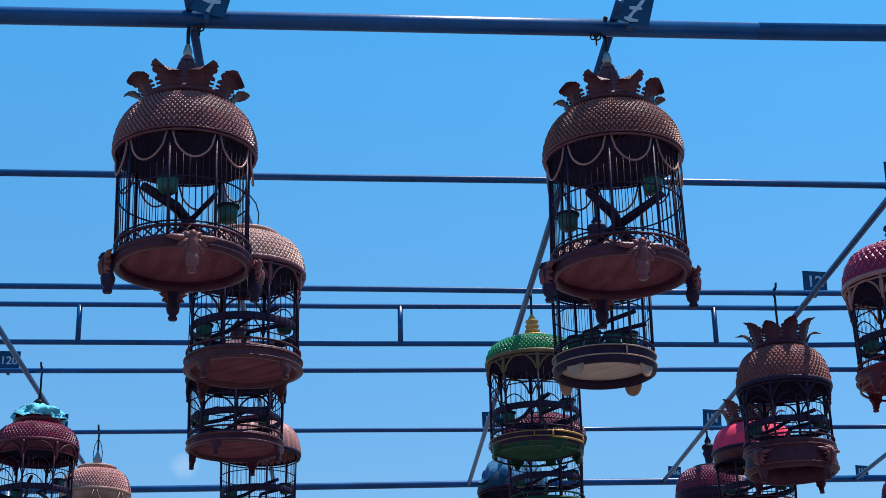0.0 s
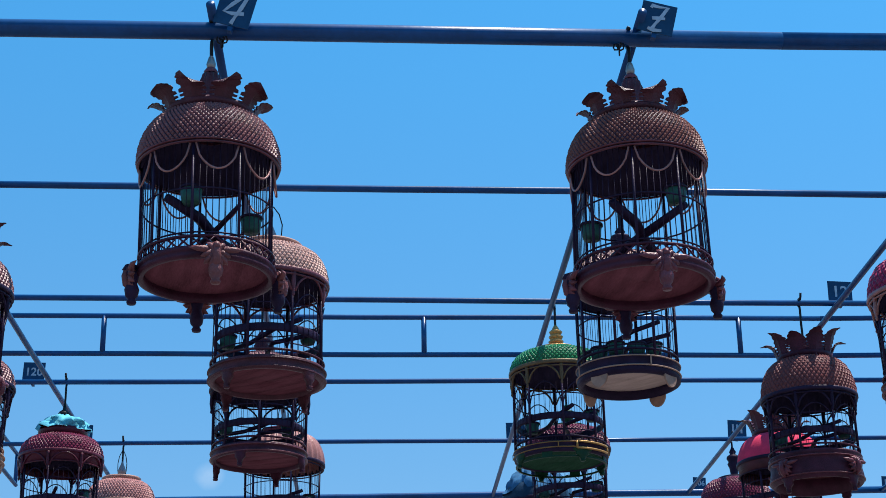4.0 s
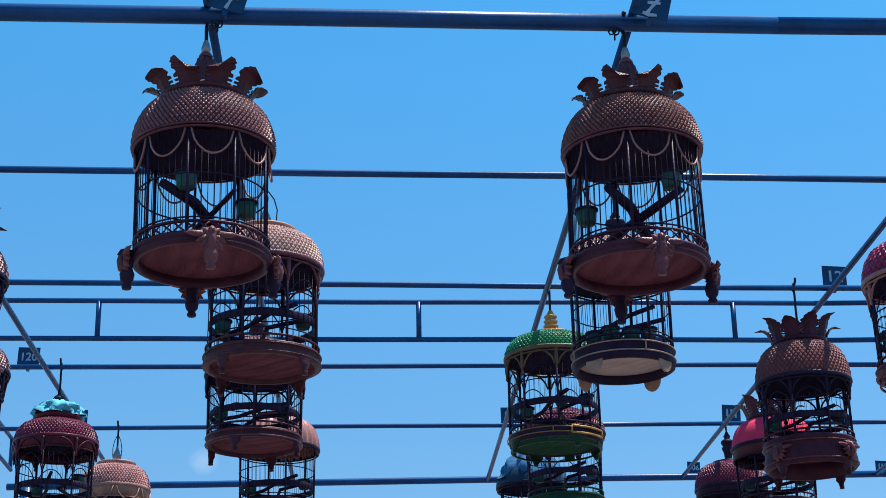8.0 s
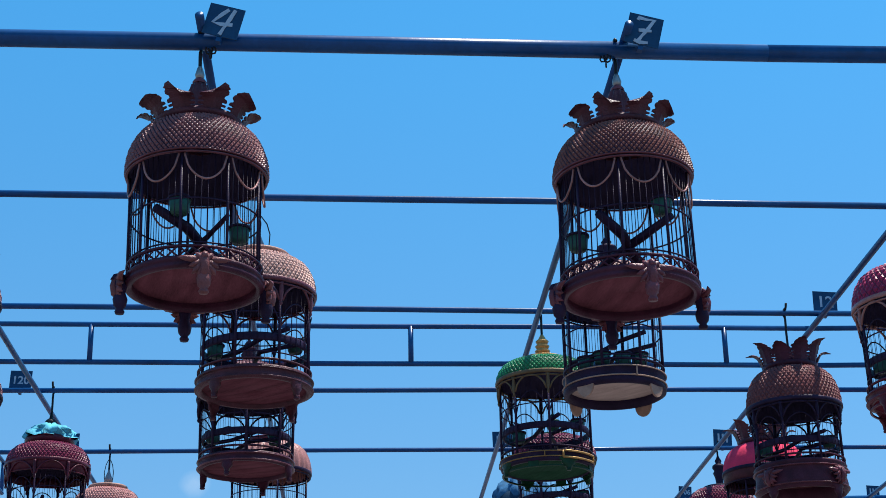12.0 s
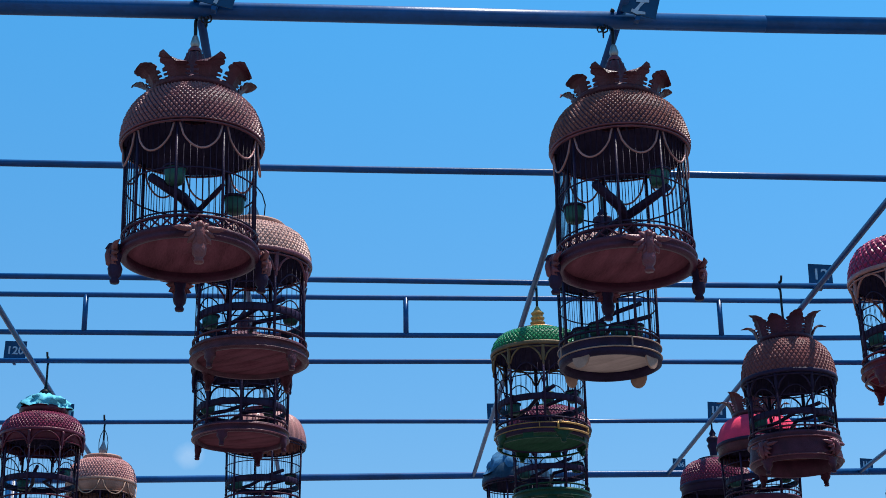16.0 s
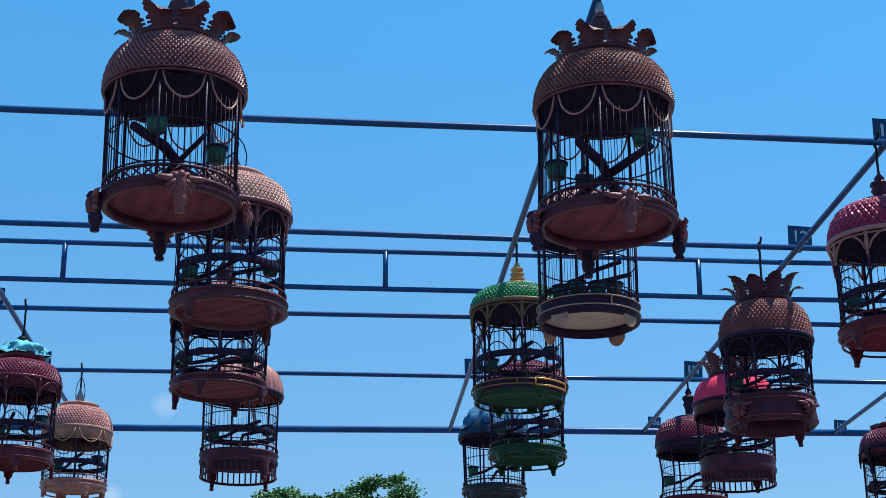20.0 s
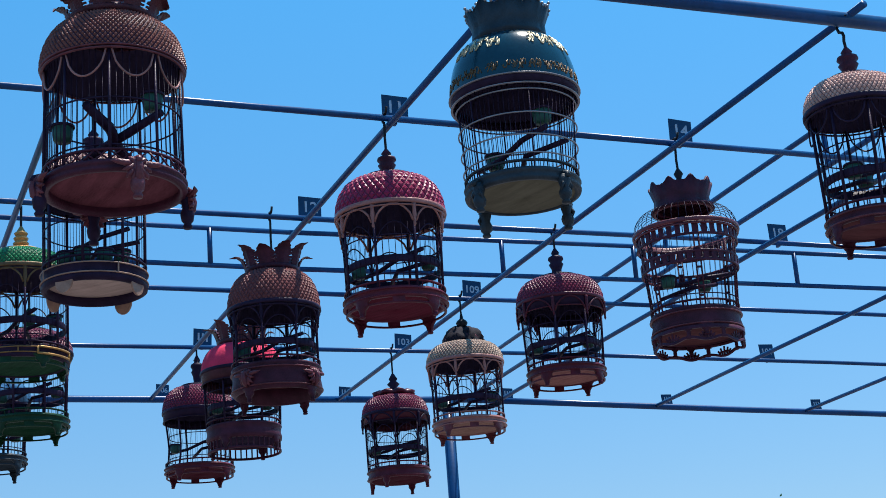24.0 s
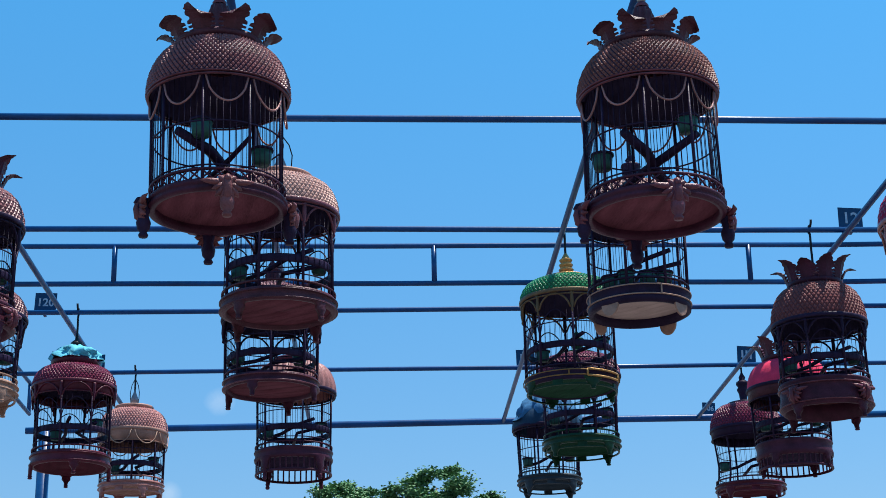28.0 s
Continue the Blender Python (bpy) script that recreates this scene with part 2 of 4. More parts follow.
def tube(points, r, sides=6, closed=False):
    pts = [Vector(p) for p in points]
    verts, faces = [], []
    n = len(pts)
    ref = None
    for i, p in enumerate(pts):
        a = pts[(i - 1) % n] if closed or i else p
        b = pts[(i + 1) % n] if closed or i < n - 1 else p
        d = (b - a).normalized()
        if ref is None:
            ref = d.orthogonal()
        u = (ref - d * ref.dot(d)).normalized()
        ref = u
        v = d.cross(u)
        rad = r[i] if isinstance(r, (list, tuple)) else r
        for k in range(sides):
            t = 2 * math.pi * k / sides
            verts.append(p + (u * math.cos(t) + v * math.sin(t)) * rad)
    for i in range(n if closed else n - 1):
        for k in range(sides):
            q = (k + 1) % sides
            j = (i + 1) % n
            faces.append((i * sides + k, i * sides + q, j * sides + q, j * sides + k))
    if not closed:
        faces.append(tuple(range(sides))[::-1])
        faces.append(tuple((n - 1) * sides + k for k in range(sides)))
    return verts, faces


def slab(w, d, h, e=0.0):
    """A box round its centre with its upright edges cut by e."""
    x, y = w / 2, d / 2
    ring = [(x - e, -y), (x, -y + e), (x, y - e), (x - e, y), (-x + e, y), (-x, y - e), (-x, -y + e), (-x + e, -y)]
    if not e:
        ring = [(x, -y), (x, y), (-x, y), (-x, -y)]
    n = len(ring)
    verts = [(a, b, -h / 2) for a, b in ring] + [(a, b, h / 2) for a, b in ring]
    faces = [(i, (i + 1) % n, n + (i + 1) % n, n + i) for i in range(n)]
    return verts, faces + [tuple(range(n))[::-1], tuple(range(n, 2 * n))], False


def around(r, a, z):
    return Vector((r * math.cos(a), r * math.sin(a), z))


def dome_profile(r0, z0, r1, z1, n=14, p=0.95, q=1.0):
    """From the rim up to the top ring."""
    out = []
    for i in range(n + 1):
        t = math.pi / 2 * i / n
        out.append((r1 + (r0 - r1) * math.cos(t) ** p, z0 + (z1 - z0) * math.sin(t) ** q))
    return out


def weave(profile, n, rows, high, fill=0.80):
    """Small raised knots laid in offset rows over a turned profile, each a loose piece with a dark joint round it."""
    p = np.array(profile)
    s = np.r_[0, np.cumsum(np.hypot(*np.diff(p, axis=0).T))]
    total, verts, faces = s[-1], [], []

    def at(d):
        d = min(max(d, 0), total)
        return np.interp(d, s, p[:, 0]), np.interp(d, s, p[:, 1])

    step = total / rows
    for j in range(rows):
        d = (j + 0.5) * step
        r, z = at(d)
        ra, za = at(d - step * fill)
        rb, zb = at(d + step * fill)
        rc, zc = at(d + step * fill * 0.45)
        rd, zd = at(d - step * fill * 0.25)
        tr, tz = rb - ra, zb - za
        ln = math.hypot(tr, tz) or 1
        nr, nz = tz / ln, -tr / ln
        for i in range(n):
            a = 2 * math.pi * (i + 0.5 * (j % 2)) / n
            h = math.pi / n * fill
            k = len(verts)
            up = high * (1 + 0.25 * math.sin(i * 12.9 + j * 78.2))
            verts += [around(ra, a, za), around(r, a + h, z), around(rb, a, zb), around(r, a - h, z),
                      around(rd + nr * up, a, zd + nz * up), around(r + nr * up * 0.8, a + h * 0.5, z + nz * up * 0.8), around(rc + nr * up * 0.9, a, zc + nz * up * 0.9), around(r + nr * up * 0.8, a - h * 0.5, z + nz * up * 0.8)]
            faces += [(k, k + 1, k + 5, k + 4), (k + 1, k + 2, k + 6, k + 5), (k + 2, k + 3, k + 7, k + 6), (k + 3, k, k + 4, k + 7), (k + 4, k + 5, k + 6, k + 7)]
    return verts, faces, False


def petal(r0, r1, z0, z1, half, teeth=4, thick=0.006, curl=0.02, leaf=False, slant=0.0):
    """A carved upright leaf of a crown: comb-cut flanks, flaring outwards to a curled tip. half: its half width as an angle at the foot."""
    if leaf:
        n = 34
        rows = [(i / n, (0.80 + 0.62 * math.sin(i / n * 2.9)) * (1 - 0.86 * max(0, i / n - 0.62) / 0.38) * (1 + 0.17 * (i % 4 in (1, 2))) * 0.66) for i in range(n + 1)]
        rows = [(v, (0.66 if 0.12 < v < 0.45 and int(v * 34) % 3 == 0 else 1) * w) for v, w in rows]
    else:
        # slits between neighbours, then a flared head with a notch and lobes
        rows = [(0.0, 1.0), (0.13, 1.0)]
        for i in range(teeth + 1):
            v = 0.14 + 0.105 * i
            rows += [(v, 1.0), (v + 0.006, 0.68), (v + 0.058, 0.62), (v + 0.064, 1.0)]
        rows += [(0.68, 0.96), (0.70, 0.74), (0.73, 0.72), (0.77, 0.94), (0.81, 0.90), (0.84, 0.78), (0.88, 0.86), (0.92, 0.70), (0.96, 0.62), (1.0, 0.34)]
    verts, faces = [], []
    for side in (0, 1):
        for v, w in rows:
            r = r0 + (r1 - r0) * v ** 1.6 + curl * max(0, v - 0.7) * 2
            z = z0 + (z1 - z0) * v - curl * max(0, v - 0.82) * 3
            for u in (-1, 0, 1):
                rr = r - side * thick + (0.006 * (1 - abs(u)) * (1 - v))
                verts.append(around(rr, half * w * u * (r0 / r * 1.12 if leaf else 1.0), z + slant * u * max(0, v - 0.66) * 3))
    m = 3 * len(rows)
    for i in range(len(rows) - 1):
        for u in (0, 1):
            a = 3 * i + u
            faces.append((a, a + 1, a + 4, a + 3))
            faces.append((m + a + 1, m + a, m + a + 3, m + a + 4))
        for a, b in ((3 * i, 3 * i + 3), (3 * i + 5, 3 * i + 2)):
            faces.append((a, b, m + b, m + a))
    faces.append((0, m, m + 1, 1)), faces.append((1, m + 1, m + 2, 2))
    e = 3 * (len(rows) - 1)
    faces.append((e + 1, m + e + 1, m + e, e)), faces.append((e + 2, m + e + 2, m + e + 1, e + 1))
    return verts, faces, False


def cloth_cap(r, z, h, seed, crumple=0.26, n=36):
    """A crumpled cloth drawn over the top of a cage."""
    verts, faces = [], []
    lev = 9
    for j in range(lev + 1):
        v = j / lev
        for i in range(n):
            a = 2 * math.pi * i / n
            fold = noise.noise((math.cos(a) * 3.4, math.sin(a) * 3.4, v * 5 + seed))
            rr = r * (math.cos(v * math.pi / 2) ** 0.9) * (1 + crumple * fold + 0.07 * math.sin(a * 9 + seed + v * 9))
            zz = z + h * math.sin(v * math.pi / 2) * (1 + 0.22 * noise.noise((math.cos(a) * 3 + seed, math.sin(a) * 3, v))) + 0.012 * noise.noise((math.cos(a) * 6, math.sin(a) * 6, v * 8))
            verts.append(around(rr, a, zz))
    for j in range(lev):
        for i in range(n):
            k = (i + 1) % n
            faces.append((j * n + i, j * n + k, (j + 1) * n + k, (j + 1) * n + i))
    return verts, faces


def foot(drop, out=0.03, k=1.0):
    """A carved bracket foot: a turned leg with a scroll and a leaf on its outer face. Its root is at the origin, outwards is +x."""
    leg = lathe([(0.002 * k, 0.012), (0.014 * k, 0.01), (0.018 * k, -0.006), (0.013 * k, -drop * 0.35), (0.019 * k, -drop * 0.55), (0.016 * k, -drop * 0.75),
                 (0.009 * k, -drop * 0.85), (0.013 * k, -drop * 0.93), (0.011 * k, -drop), (0.001, -drop)], 12)
    leg = moved(leg, pose(out * 0.45, 0, 0, 0, 0, 0))
    curl = [(out * 0.5 + 0.018 * k * (1 - t / 14) * math.cos(t * 0.75), 0, 0.002 + 0.018 * k * (1 - t / 14) * math.sin(t * 0.75)) for t in range(12)]
    scroll = tube(curl, [0.008 * k * (1 - t / 24) for t in range(12)], 6)
    blades = [moved(tube([(0, 0, 0), (0.010 * k, b * 0.010, -0.008), (0.012 * k, b * 0.017 * k, -0.018 * k), (0.006 * k, b * 0.018 * k, -0.034 * k)],
                         [0.004, 0.006 * k, 0.005 * k, 0.001], 5), pose(out * 0.35, 0, -0.004)) for b in (-1, -0.45, 0.45, 1)]
    return join(leg, scroll, *blades)


def pendant_foot(r, drop, half=0.25):
    """A carved foot that follows the ring of the base: broad at its root, scalloped, with a turned tip."""
    n, verts, faces = 10, [], []
    for side in (0, 1):
        for i in range(n + 1):
            v = i / n
            w = half * (1 - 0.88 * v) * (1 + 0.16 * math.sin(v * 15))
            for u in (-1, -0.4, 0.4, 1):
                verts.append(around(r + (0.004 + 0.008 * (1 - abs(u)) - side * 0.010), w * u, 0.012 - (drop * 0.86 + 0.012) * v))
    m = 4 * (n + 1)
    for i in range(n):
        for u in range(3):
            a = 4 * i + u
            faces += [(a + 1, a, a + 4, a + 5), (m + a, m + a + 1, m + a + 5, m + a + 4)]
        faces += [(4 * i, m + 4 * i, m + 4 * i + 4, 4 * i + 4), (m + 4 * i + 3, 4 * i + 3, 4 * i + 7, m + 4 * i + 7)]
    tip = lathe([(0.001, -drop * 0.72), (0.010, -drop * 0.76), (0.007, -drop * 0.86), (0.010, -drop * 0.92), (0.008, -drop), (0.001, -drop * 1.02)], 10)
    return join((verts, faces), moved(tip, pose(r + 0.001, 0, 0)))


RAIL_Z = 3.667
# the lines of the grid: distance at x = 0.7, and how far it drifts for each metre to the right
ROWS_AT = {"Z": (3.645, 0.010), "A": (4.735, 0.0148), "B": (5.772, 0.0128), "D": (6.801, -0.0071), "E": (7.810, -0.0195), "F": (8.915, -0.0453)}
COLS = [-1.296, -0.325, 0.760, 1.856, 2.945, 3.945, 4.99]
BEAM_Z = RAIL_Z - 0.051


def row_y(row, x):
    y, drift = ROWS_AT[row]
    return y + drift * (x - 0.7)


# ---- ground ----
verts, faces = lathe([(0.001, 0), (6, 0), (20, 0), (80, 0), (400, 0), (3000, 0)], 64)
tagged(put("ground", (verts, faces), SOIL), "dry trodden soil ground under the hanging frame", "ground", kind="structure")


# ---- the hanging frame of blue pipes ----
def pipe(name, a, b, r, parent, sides=14):
    a, b = Vector(a), Vector(b)
    n = max(2, int((b - a).length / 0.9))
    pts = []
    for i in range(n + 1):
        p = a.lerp(b, i / n)
        if 0 < i < n:
            p.z += 0.0022 * math.sin(i * 2.1 + a.y * 3)
        pts.append(p)
    return put(name, tube(pts, r, sides), RAIL, parent)


frame_ob = tagged(new("pipe_frame"), "dark blue painted steel pipe grid for hanging birdcages", "frame")
XL, XR = -1.86, 7.4


def bent_line(row, z, sag, joint=3.0, rise=0.0):
    """The joints of a cross line of three lengths: level, then rising, then dropping to its far end, bent to fit the
    camera's view.
    """
    return [(x, row_y(row, x), z + h) for x, h in ((XL, 0.0), (joint, 0.0), (3.75, rise), (XR, rise - sag))]


for row, sag, rise in (("A", 0.0, 0.0), ("B", 0.0, 0.014), ("D", 0.02, 0.0), ("E", 0.045, 0.0)):
    p = bent_line(row, RAIL_Z, sag, 2.1, rise)
    for q in range(3):
        pipe("cross_rail", p[q], p[q + 1], 0.0112, frame_ob)
p = bent_line("Z", BEAM_Z, 0.0, 1.1, 0.022)
for q in range(3):
    pipe("front_beam", p[q], p[q + 1], 0.0225, frame_ob, 20)
p = bent_line("F", RAIL_Z - 0.02, 0.12)
for q in range(3):
    pipe("rear_beam", p[q], p[q + 1], 0.019, frame_ob, 20)
for x in COLS + [6.05]:
    y0, y1 = row_y("Z", x) - 0.085, row_y("F", x)
    pipe("long_rail", ((x + 0.0122 * (y0 - 5.5)) * 0.99, y0, RAIL_Z - 0.0225 - max(0, x - 3.75) * 0.016), ((x + 0.0122 * (y1 - 5.5)) * 0.99, y1, RAIL_Z - 0.0225 - max(0, x - 3.75) * 0.03), 0.0114, frame_ob)
# ladder trusses that lie on the rails
CHORD_LOW, CHORD_HIGH = 3.6985, 3.8645


def truss_y(x):
    return 6.53 - 0.016 * (x - 0.3)


def truss_bend(x):
    """A dip towards the end of its first length, shaped to fit the camera's view."""
    return -0.0075 * (x - 0.45) if x < 2.0 else min(0.0, -0.0116 + 0.00504 * (x - 2.0))


for z in (CHORD_LOW, CHORD_HIGH):
    for a, b in ((XL, 2.0), (2.0, 4.3), (4.3, XR)):
        pipe("truss_chord", (a, truss_y(a), z + truss_bend(a)), (b, truss_y(b), z + truss_bend(b)), 0.0112, frame_ob)
for x in (-1.028, 0.311, 1.649, 2.999, 3.672, 4.553, 5.87):
    pipe("truss_rung", (x, truss_y(x), CHORD_LOW + truss_bend(x)), (x, truss_y(x), CHORD_HIGH + truss_bend(x)), 0.0112, frame_ob)
for xa, xb in ((-1.83, -1.81), (3.66, 3.83)):
    for z in (CHORD_LOW, CHORD_HIGH):
        pipe("truss_chord", (xa, 3.6, z + 0.002), (xb, 8.85, z + 0.002), 0.0112, frame_ob)
    for y in (3.62, 4.95, 6.3, 7.6, 8.83):
        x = xa + (xb - xa) * (y - 3.6) / 5.25
        pipe("truss_rung", (x, y, CHORD_LOW), (x, y, CHORD_HIGH), 0.0112, frame_ob)
for x in (-1.752, 3.622):
    for row in "ZF":
        pipe("post", (x, row_y(row, x), 0), (x, row_y(row, x), RAIL_Z - 0.03), 0.034, frame_ob, 20)


def bars_text(parent, w, h, n):
    for i in range(n):
        put("stroke", slab(w / n * 0.45, 0.0012, h), CHALK, parent, m=pose((i - (n - 1) / 2) * w / n, -0.004, 0))


STROKES = {"4": (((0.06, 0.40), (-0.10, 0.20), (-0.30, -0.10), (-0.05, -0.12), (0.28, -0.06)), ((0.24, 0.42), (0.16, 0.10), (0.06, -0.22), (0.0, -0.46))),
           "7": (((-0.24, 0.30), (-0.22, 0.38), (0.0, 0.37), (0.24, 0.40), (0.10, 0.06), (-0.04, -0.22), (-0.12, -0.42)), ((-0.16, -0.04), (0.0, -0.01), (0.22, 0.02)), ((-0.24, -0.40), (-0.05, -0.44), (0.18, -0.40)))}


def number_plate(x, y, z, size, text, tilt=0.0, lean=0.0):
    """A painted sheet-metal plate with hand-painted numerals, fixed to a rail."""
    pl = tagged(new("position_plate"), "blue painted metal plate with pale hand-painted numeral", "plate", "position plates")
    pl.matrix_world = pose(x, y, z, lean, tilt, 0)
    put("sheet", slab(size * 1.03, 0.003, size), PLATE, pl)
    put("clip", slab(0.012, 0.02, size * 0.45), RAIL, pl, m=pose(0, 0.011, -size * 0.42))
    if text in STROKES:
        for q, line in enumerate(STROKES[text]):
            pts = [Vector((a * size, -0.0028 - 0.0006 * q, b * size)) for a, b in line]
            verts, faces = [], []
            for i, p in enumerate(pts):
                d = (pts[min(i + 1, len(pts) - 1)] - pts[max(i - 1, 0)]).normalized()
                side = Vector((-d.z, 0, d.x)) * size * (0.052 + 0.012 * math.sin(i * 2.3))
                verts += [p + side, p - side, p - side + Vector((0, 0.001, 0)), p + side + Vector((0, 0.001, 0))]
            for i in range(len(pts) - 1):
                for k in range(4):
                    faces.append((4 * i + k, 4 * i + (k + 1) % 4, 4 * i + 4 + (k + 1) % 4, 4 * i + 4 + k))
            m = 4 * len(pts) - 4
            put("brush_stroke", (verts, faces + [(3, 2, 1, 0), (m, m + 1, m + 2, m + 3)], False), CHALK, pl)
    elif text:
        cu = bpy.data.curves.new("numeral", "FONT")
        cu.body, cu.size, cu.extrude, cu.offset = text, size * (1.0 if len(text) < 2 else 0.72 if len(text) < 3 else 0.56), 0.0004, 0.0010
        cu.align_x, cu.align_y = "CENTER", "CENTER"
        cu.resolution_u = 3
        tmp = bpy.data.objects.new("t", cu)
        scene.collection.objects.link(tmp)
        me = bpy.data.meshes.new_from_object(tmp.evaluated_get(bpy.context.evaluated_depsgraph_get()))
        bpy.data.objects.remove(tmp)
        put("numeral", me, CHALK, pl, m=pose(0, -0.0020, 0, 90, 0, 0))
    else:
        bars_text(pl, size * 0.7, size * 0.5, 3)
    return pl


number_plate(-0.288, row_y("Z", -0.28) - 0.05, 3.648, 0.087, "4", 14)
number_plate(0.773, row_y("Z", 0.8) - 0.05, 3.647, 0.086, "7", 14)
for x, row, text, z in ((-1.362, "A", "2", 3.70), (1.858, "A", "11", 3.714), (2.961, "A", "14", 3.721), (1.875, "B", "12", 3.717), (4.04, "B", "18", 3.73), (-1.358, "D", "120", 3.715), (2.972, "D", "109", 3.716),
                        (1.923, "E", "", 3.721), (2.985, "E", "103", 3.718), (0.819, "E", "", 3.717), (-1.303, "E", "", 3.72), (5.177, "E", "101", 3.705),
                        (1.949, "F", "106", 3.70), (3.004, "F", "", 3.69), (4.012, "F", "", 3.685), (5.07, "F", "", 3.65), (6.128, "F", "", 3.62)):
    number_plate(x, row_y(row, x) + 0.016, z, 0.090 if row != "F" else 0.07, text, 1 + 3 * math.sin(x * 7), -4)


# ---- birdcages ----
def birdcage(label, x, row, top, rim, bt, bb, rr, rb, rot=0.0, cap="crown", dome="weave", dome_m=WEAVE_BROWN, frame_m=BROWN, bar_m=DARK, base_m=FOOT_DARK, floor_m=FLOOR_BROWN,
             arch="loop", arch_m=None, foot_m=None, near=False, posts=8, bars=48, mid=True, cap_m=None, slots=True, drop=0.05, bulge=0.0, cups=2, skirt=0.0, stripes=None, rim_m=None, hoops=None, hoop_m=None, plate_feet=False, apron=False, fs=1.0, rt=0.45, dy=0.0, rim_h=0.0, recess=0.0, boss=None, glint_arc=None, cup_at=(), band_h=0.0, cells=None, tilt=0.0, crown_w=0.81, boss_m=CARVED):
    y = row_y(row, x) + dy
    rail = BEAM_Z if row == "Z" else RAIL_Z
    rail_r = 0.0225 if row == "Z" else 0.0112
    arch_m, foot_m, cap_m = arch_m or frame_m, foot_m or base_m, cap_m or base_m
    cage = tagged(new("birdcage"), label, "birdcage", "birdcages on the rails")
    cage.matrix_world = pose(x, y, bb, 0, tilt, 0) @ pose(0, 0, 0, 0, 0, rot)
    top, rim, bt, rail = top - bb, rim - bb, bt - bb, rail - bb
    seg = 64 if near else 44

    # dome
    prof = dome_profile(rr, rim, rr * rt, top, 14, 0.95 if near else 0.86 if dome == "lacquer" else 0.74)
    inner = [(r - 0.005, z - 0.003) for r, z in prof]
    if dome == "weave":
        shell = put("dome", lathe(prof + [(0.004, top + 0.001), (0.004, top - 0.004)] + inner[::-1] + [prof[0]], seg), DARK if near else FOOT_DARK, cage)
        # added inner skin, coloured dark for the shade under the dome
        put("lining", lathe([(r - 0.0035, z - 0.003) for r, z in inner] + [(0.003, top - 0.009)], seg), DOME_SHADE, shell)
        put("rattan_weave", weave(prof, *(cells or ((88, 21) if near else (66, 15))), 0.0042 if near else 0.0034, 0.80 if near else 0.90), dome_m, shell)
    elif dome == "ribbed":
        shell = put("dome", lathe(prof + [(0.004, top), (0.004, top - 0.004)] + inner[::-1] + [prof[0]], 160, 32, 0.026), dome_m, cage)
    elif dome == "wire":
        shell = put("dome_ring", hoop(rr * rt + 0.004, top, 0.008, 0.008, seg), frame_m, cage)
        me = mesh(*tube([(r, 0, z) for r, z in prof[::2]], 0.0011, 4))
        for k in range(44):
            put("dome_wire", me, bar_m, shell, m=pose(0, 0, 0, 0, 0, 360 * k / 44))
    else:
        shell = put("dome", lathe(prof + [(0.004, top + 0.001), (0.004, top - 0.004)] + inner[::-1] + [prof[0]], seg, 5 if dome_m == BLUE_DOME else 0, 0.035), dome_m, cage)
        # inner skin added so that the underside reads as shaded
        put("lining", lathe([(r - 0.0035, z - 0.003) for r, z in inner] + [(0.003, top - 0.009)], seg), DOME_SHADE, shell)
        if dome == "lacquer":
            rnd = random.Random(5)
            zs, rs = [q[1] for q in prof], [q[0] for q in prof]
            for zf, cnt in ((0.79, 34), (0.72, 40), (0.65, 34), (0.20, 46), (0.14, 46)):
                for k in range(cnt):
                    a = 2 * math.pi * k / cnt + rnd.uniform(-0.05, 0.05)
                    if zf > 0.5 and math.sin(4 * a + 1) < -0.45:
                        continue
                    s, c = rnd.uniform(0.006, 0.012), rnd.uniform(0.06, 0.13)
                    pts = []
                    for q in range(9):
                        z = rim + (top - rim) * zf + s * math.sin(q * 1.5 + k)
                        pts.append(around(float(np.interp(z, zs, rs)) + 0.0004, a + c * (q - 4) / 4 * math.cos(q * 0.5), z))
                    put("gilt_scroll", tube(pts, 0.0019 if zf > 0.5 else 0.0012, 5), PALE_GILT if zf > 0.5 else BRASS, shell)
    put("rim_band", join(hoop(rr + (0.003 if near else 0.005), rim, 0.008, rim_h or (0.004 if near else 0.014), seg), hoop(rr + 0.001, rim - (band_h if band_h else 0.007 if near else 0.015), 0.006, rim_h or 0.004, seg)), rim_m or arch_m, cage)
    put("top_ring", join(hoop(rr * rt + 0.012, top + 0.004, 0.014, 0.010, 32), hoop(rr * rt + 0.004, top + 0.012, 0.02, 0.008, 32)), cap_m, cage)

    if band_h:
        put("dome_skirt", lathe([(rr - 0.001, rim), (rr - 0.003, rim - band_h), (rr - 0.008, rim - band_h), (rr - 0.006, rim), (rr - 0.001, rim)], seg), DARK if dome == "lacquer" else cap_m, cage)

    # cap
    tip = top + 0.03
    if cap == "crown":
        n = 9
        ring = put("crown", lathe([(rr * 0.30, top + 0.004), (rr * 0.62, top + 0.004), (rr * 0.66, top + 0.014), (rr * 0.6, top + 0.024), (rr * 0.3, top + 0.022)], 32), cap_m, cage)
        for k in range(n):
            a = 360 * k / n + 10
            put("crown_leaf", petal(rr * 0.56, rr * crown_w, top - 0.016, top + 0.066, math.pi / n * 0.90, 4, 0.004, curl=0.026, slant=(0.016, -0.012, 0.004, -0.018, 0.012)[k % 5]), cap_m, ring, m=pose(0, 0, 0, 0, 0, a))
        put("finial", lathe([(0.004, top + 0.01), (0.036, top + 0.02), (0.031, top + 0.060), (0.026, top + 0.100), (0.027, top + 0.108), (0.023, top + 0.118), (0.021, top + 0.128), (0.012, top + 0.134), (0.001, top + 0.134)], 60, 10, 0.09), cap_m, cage)
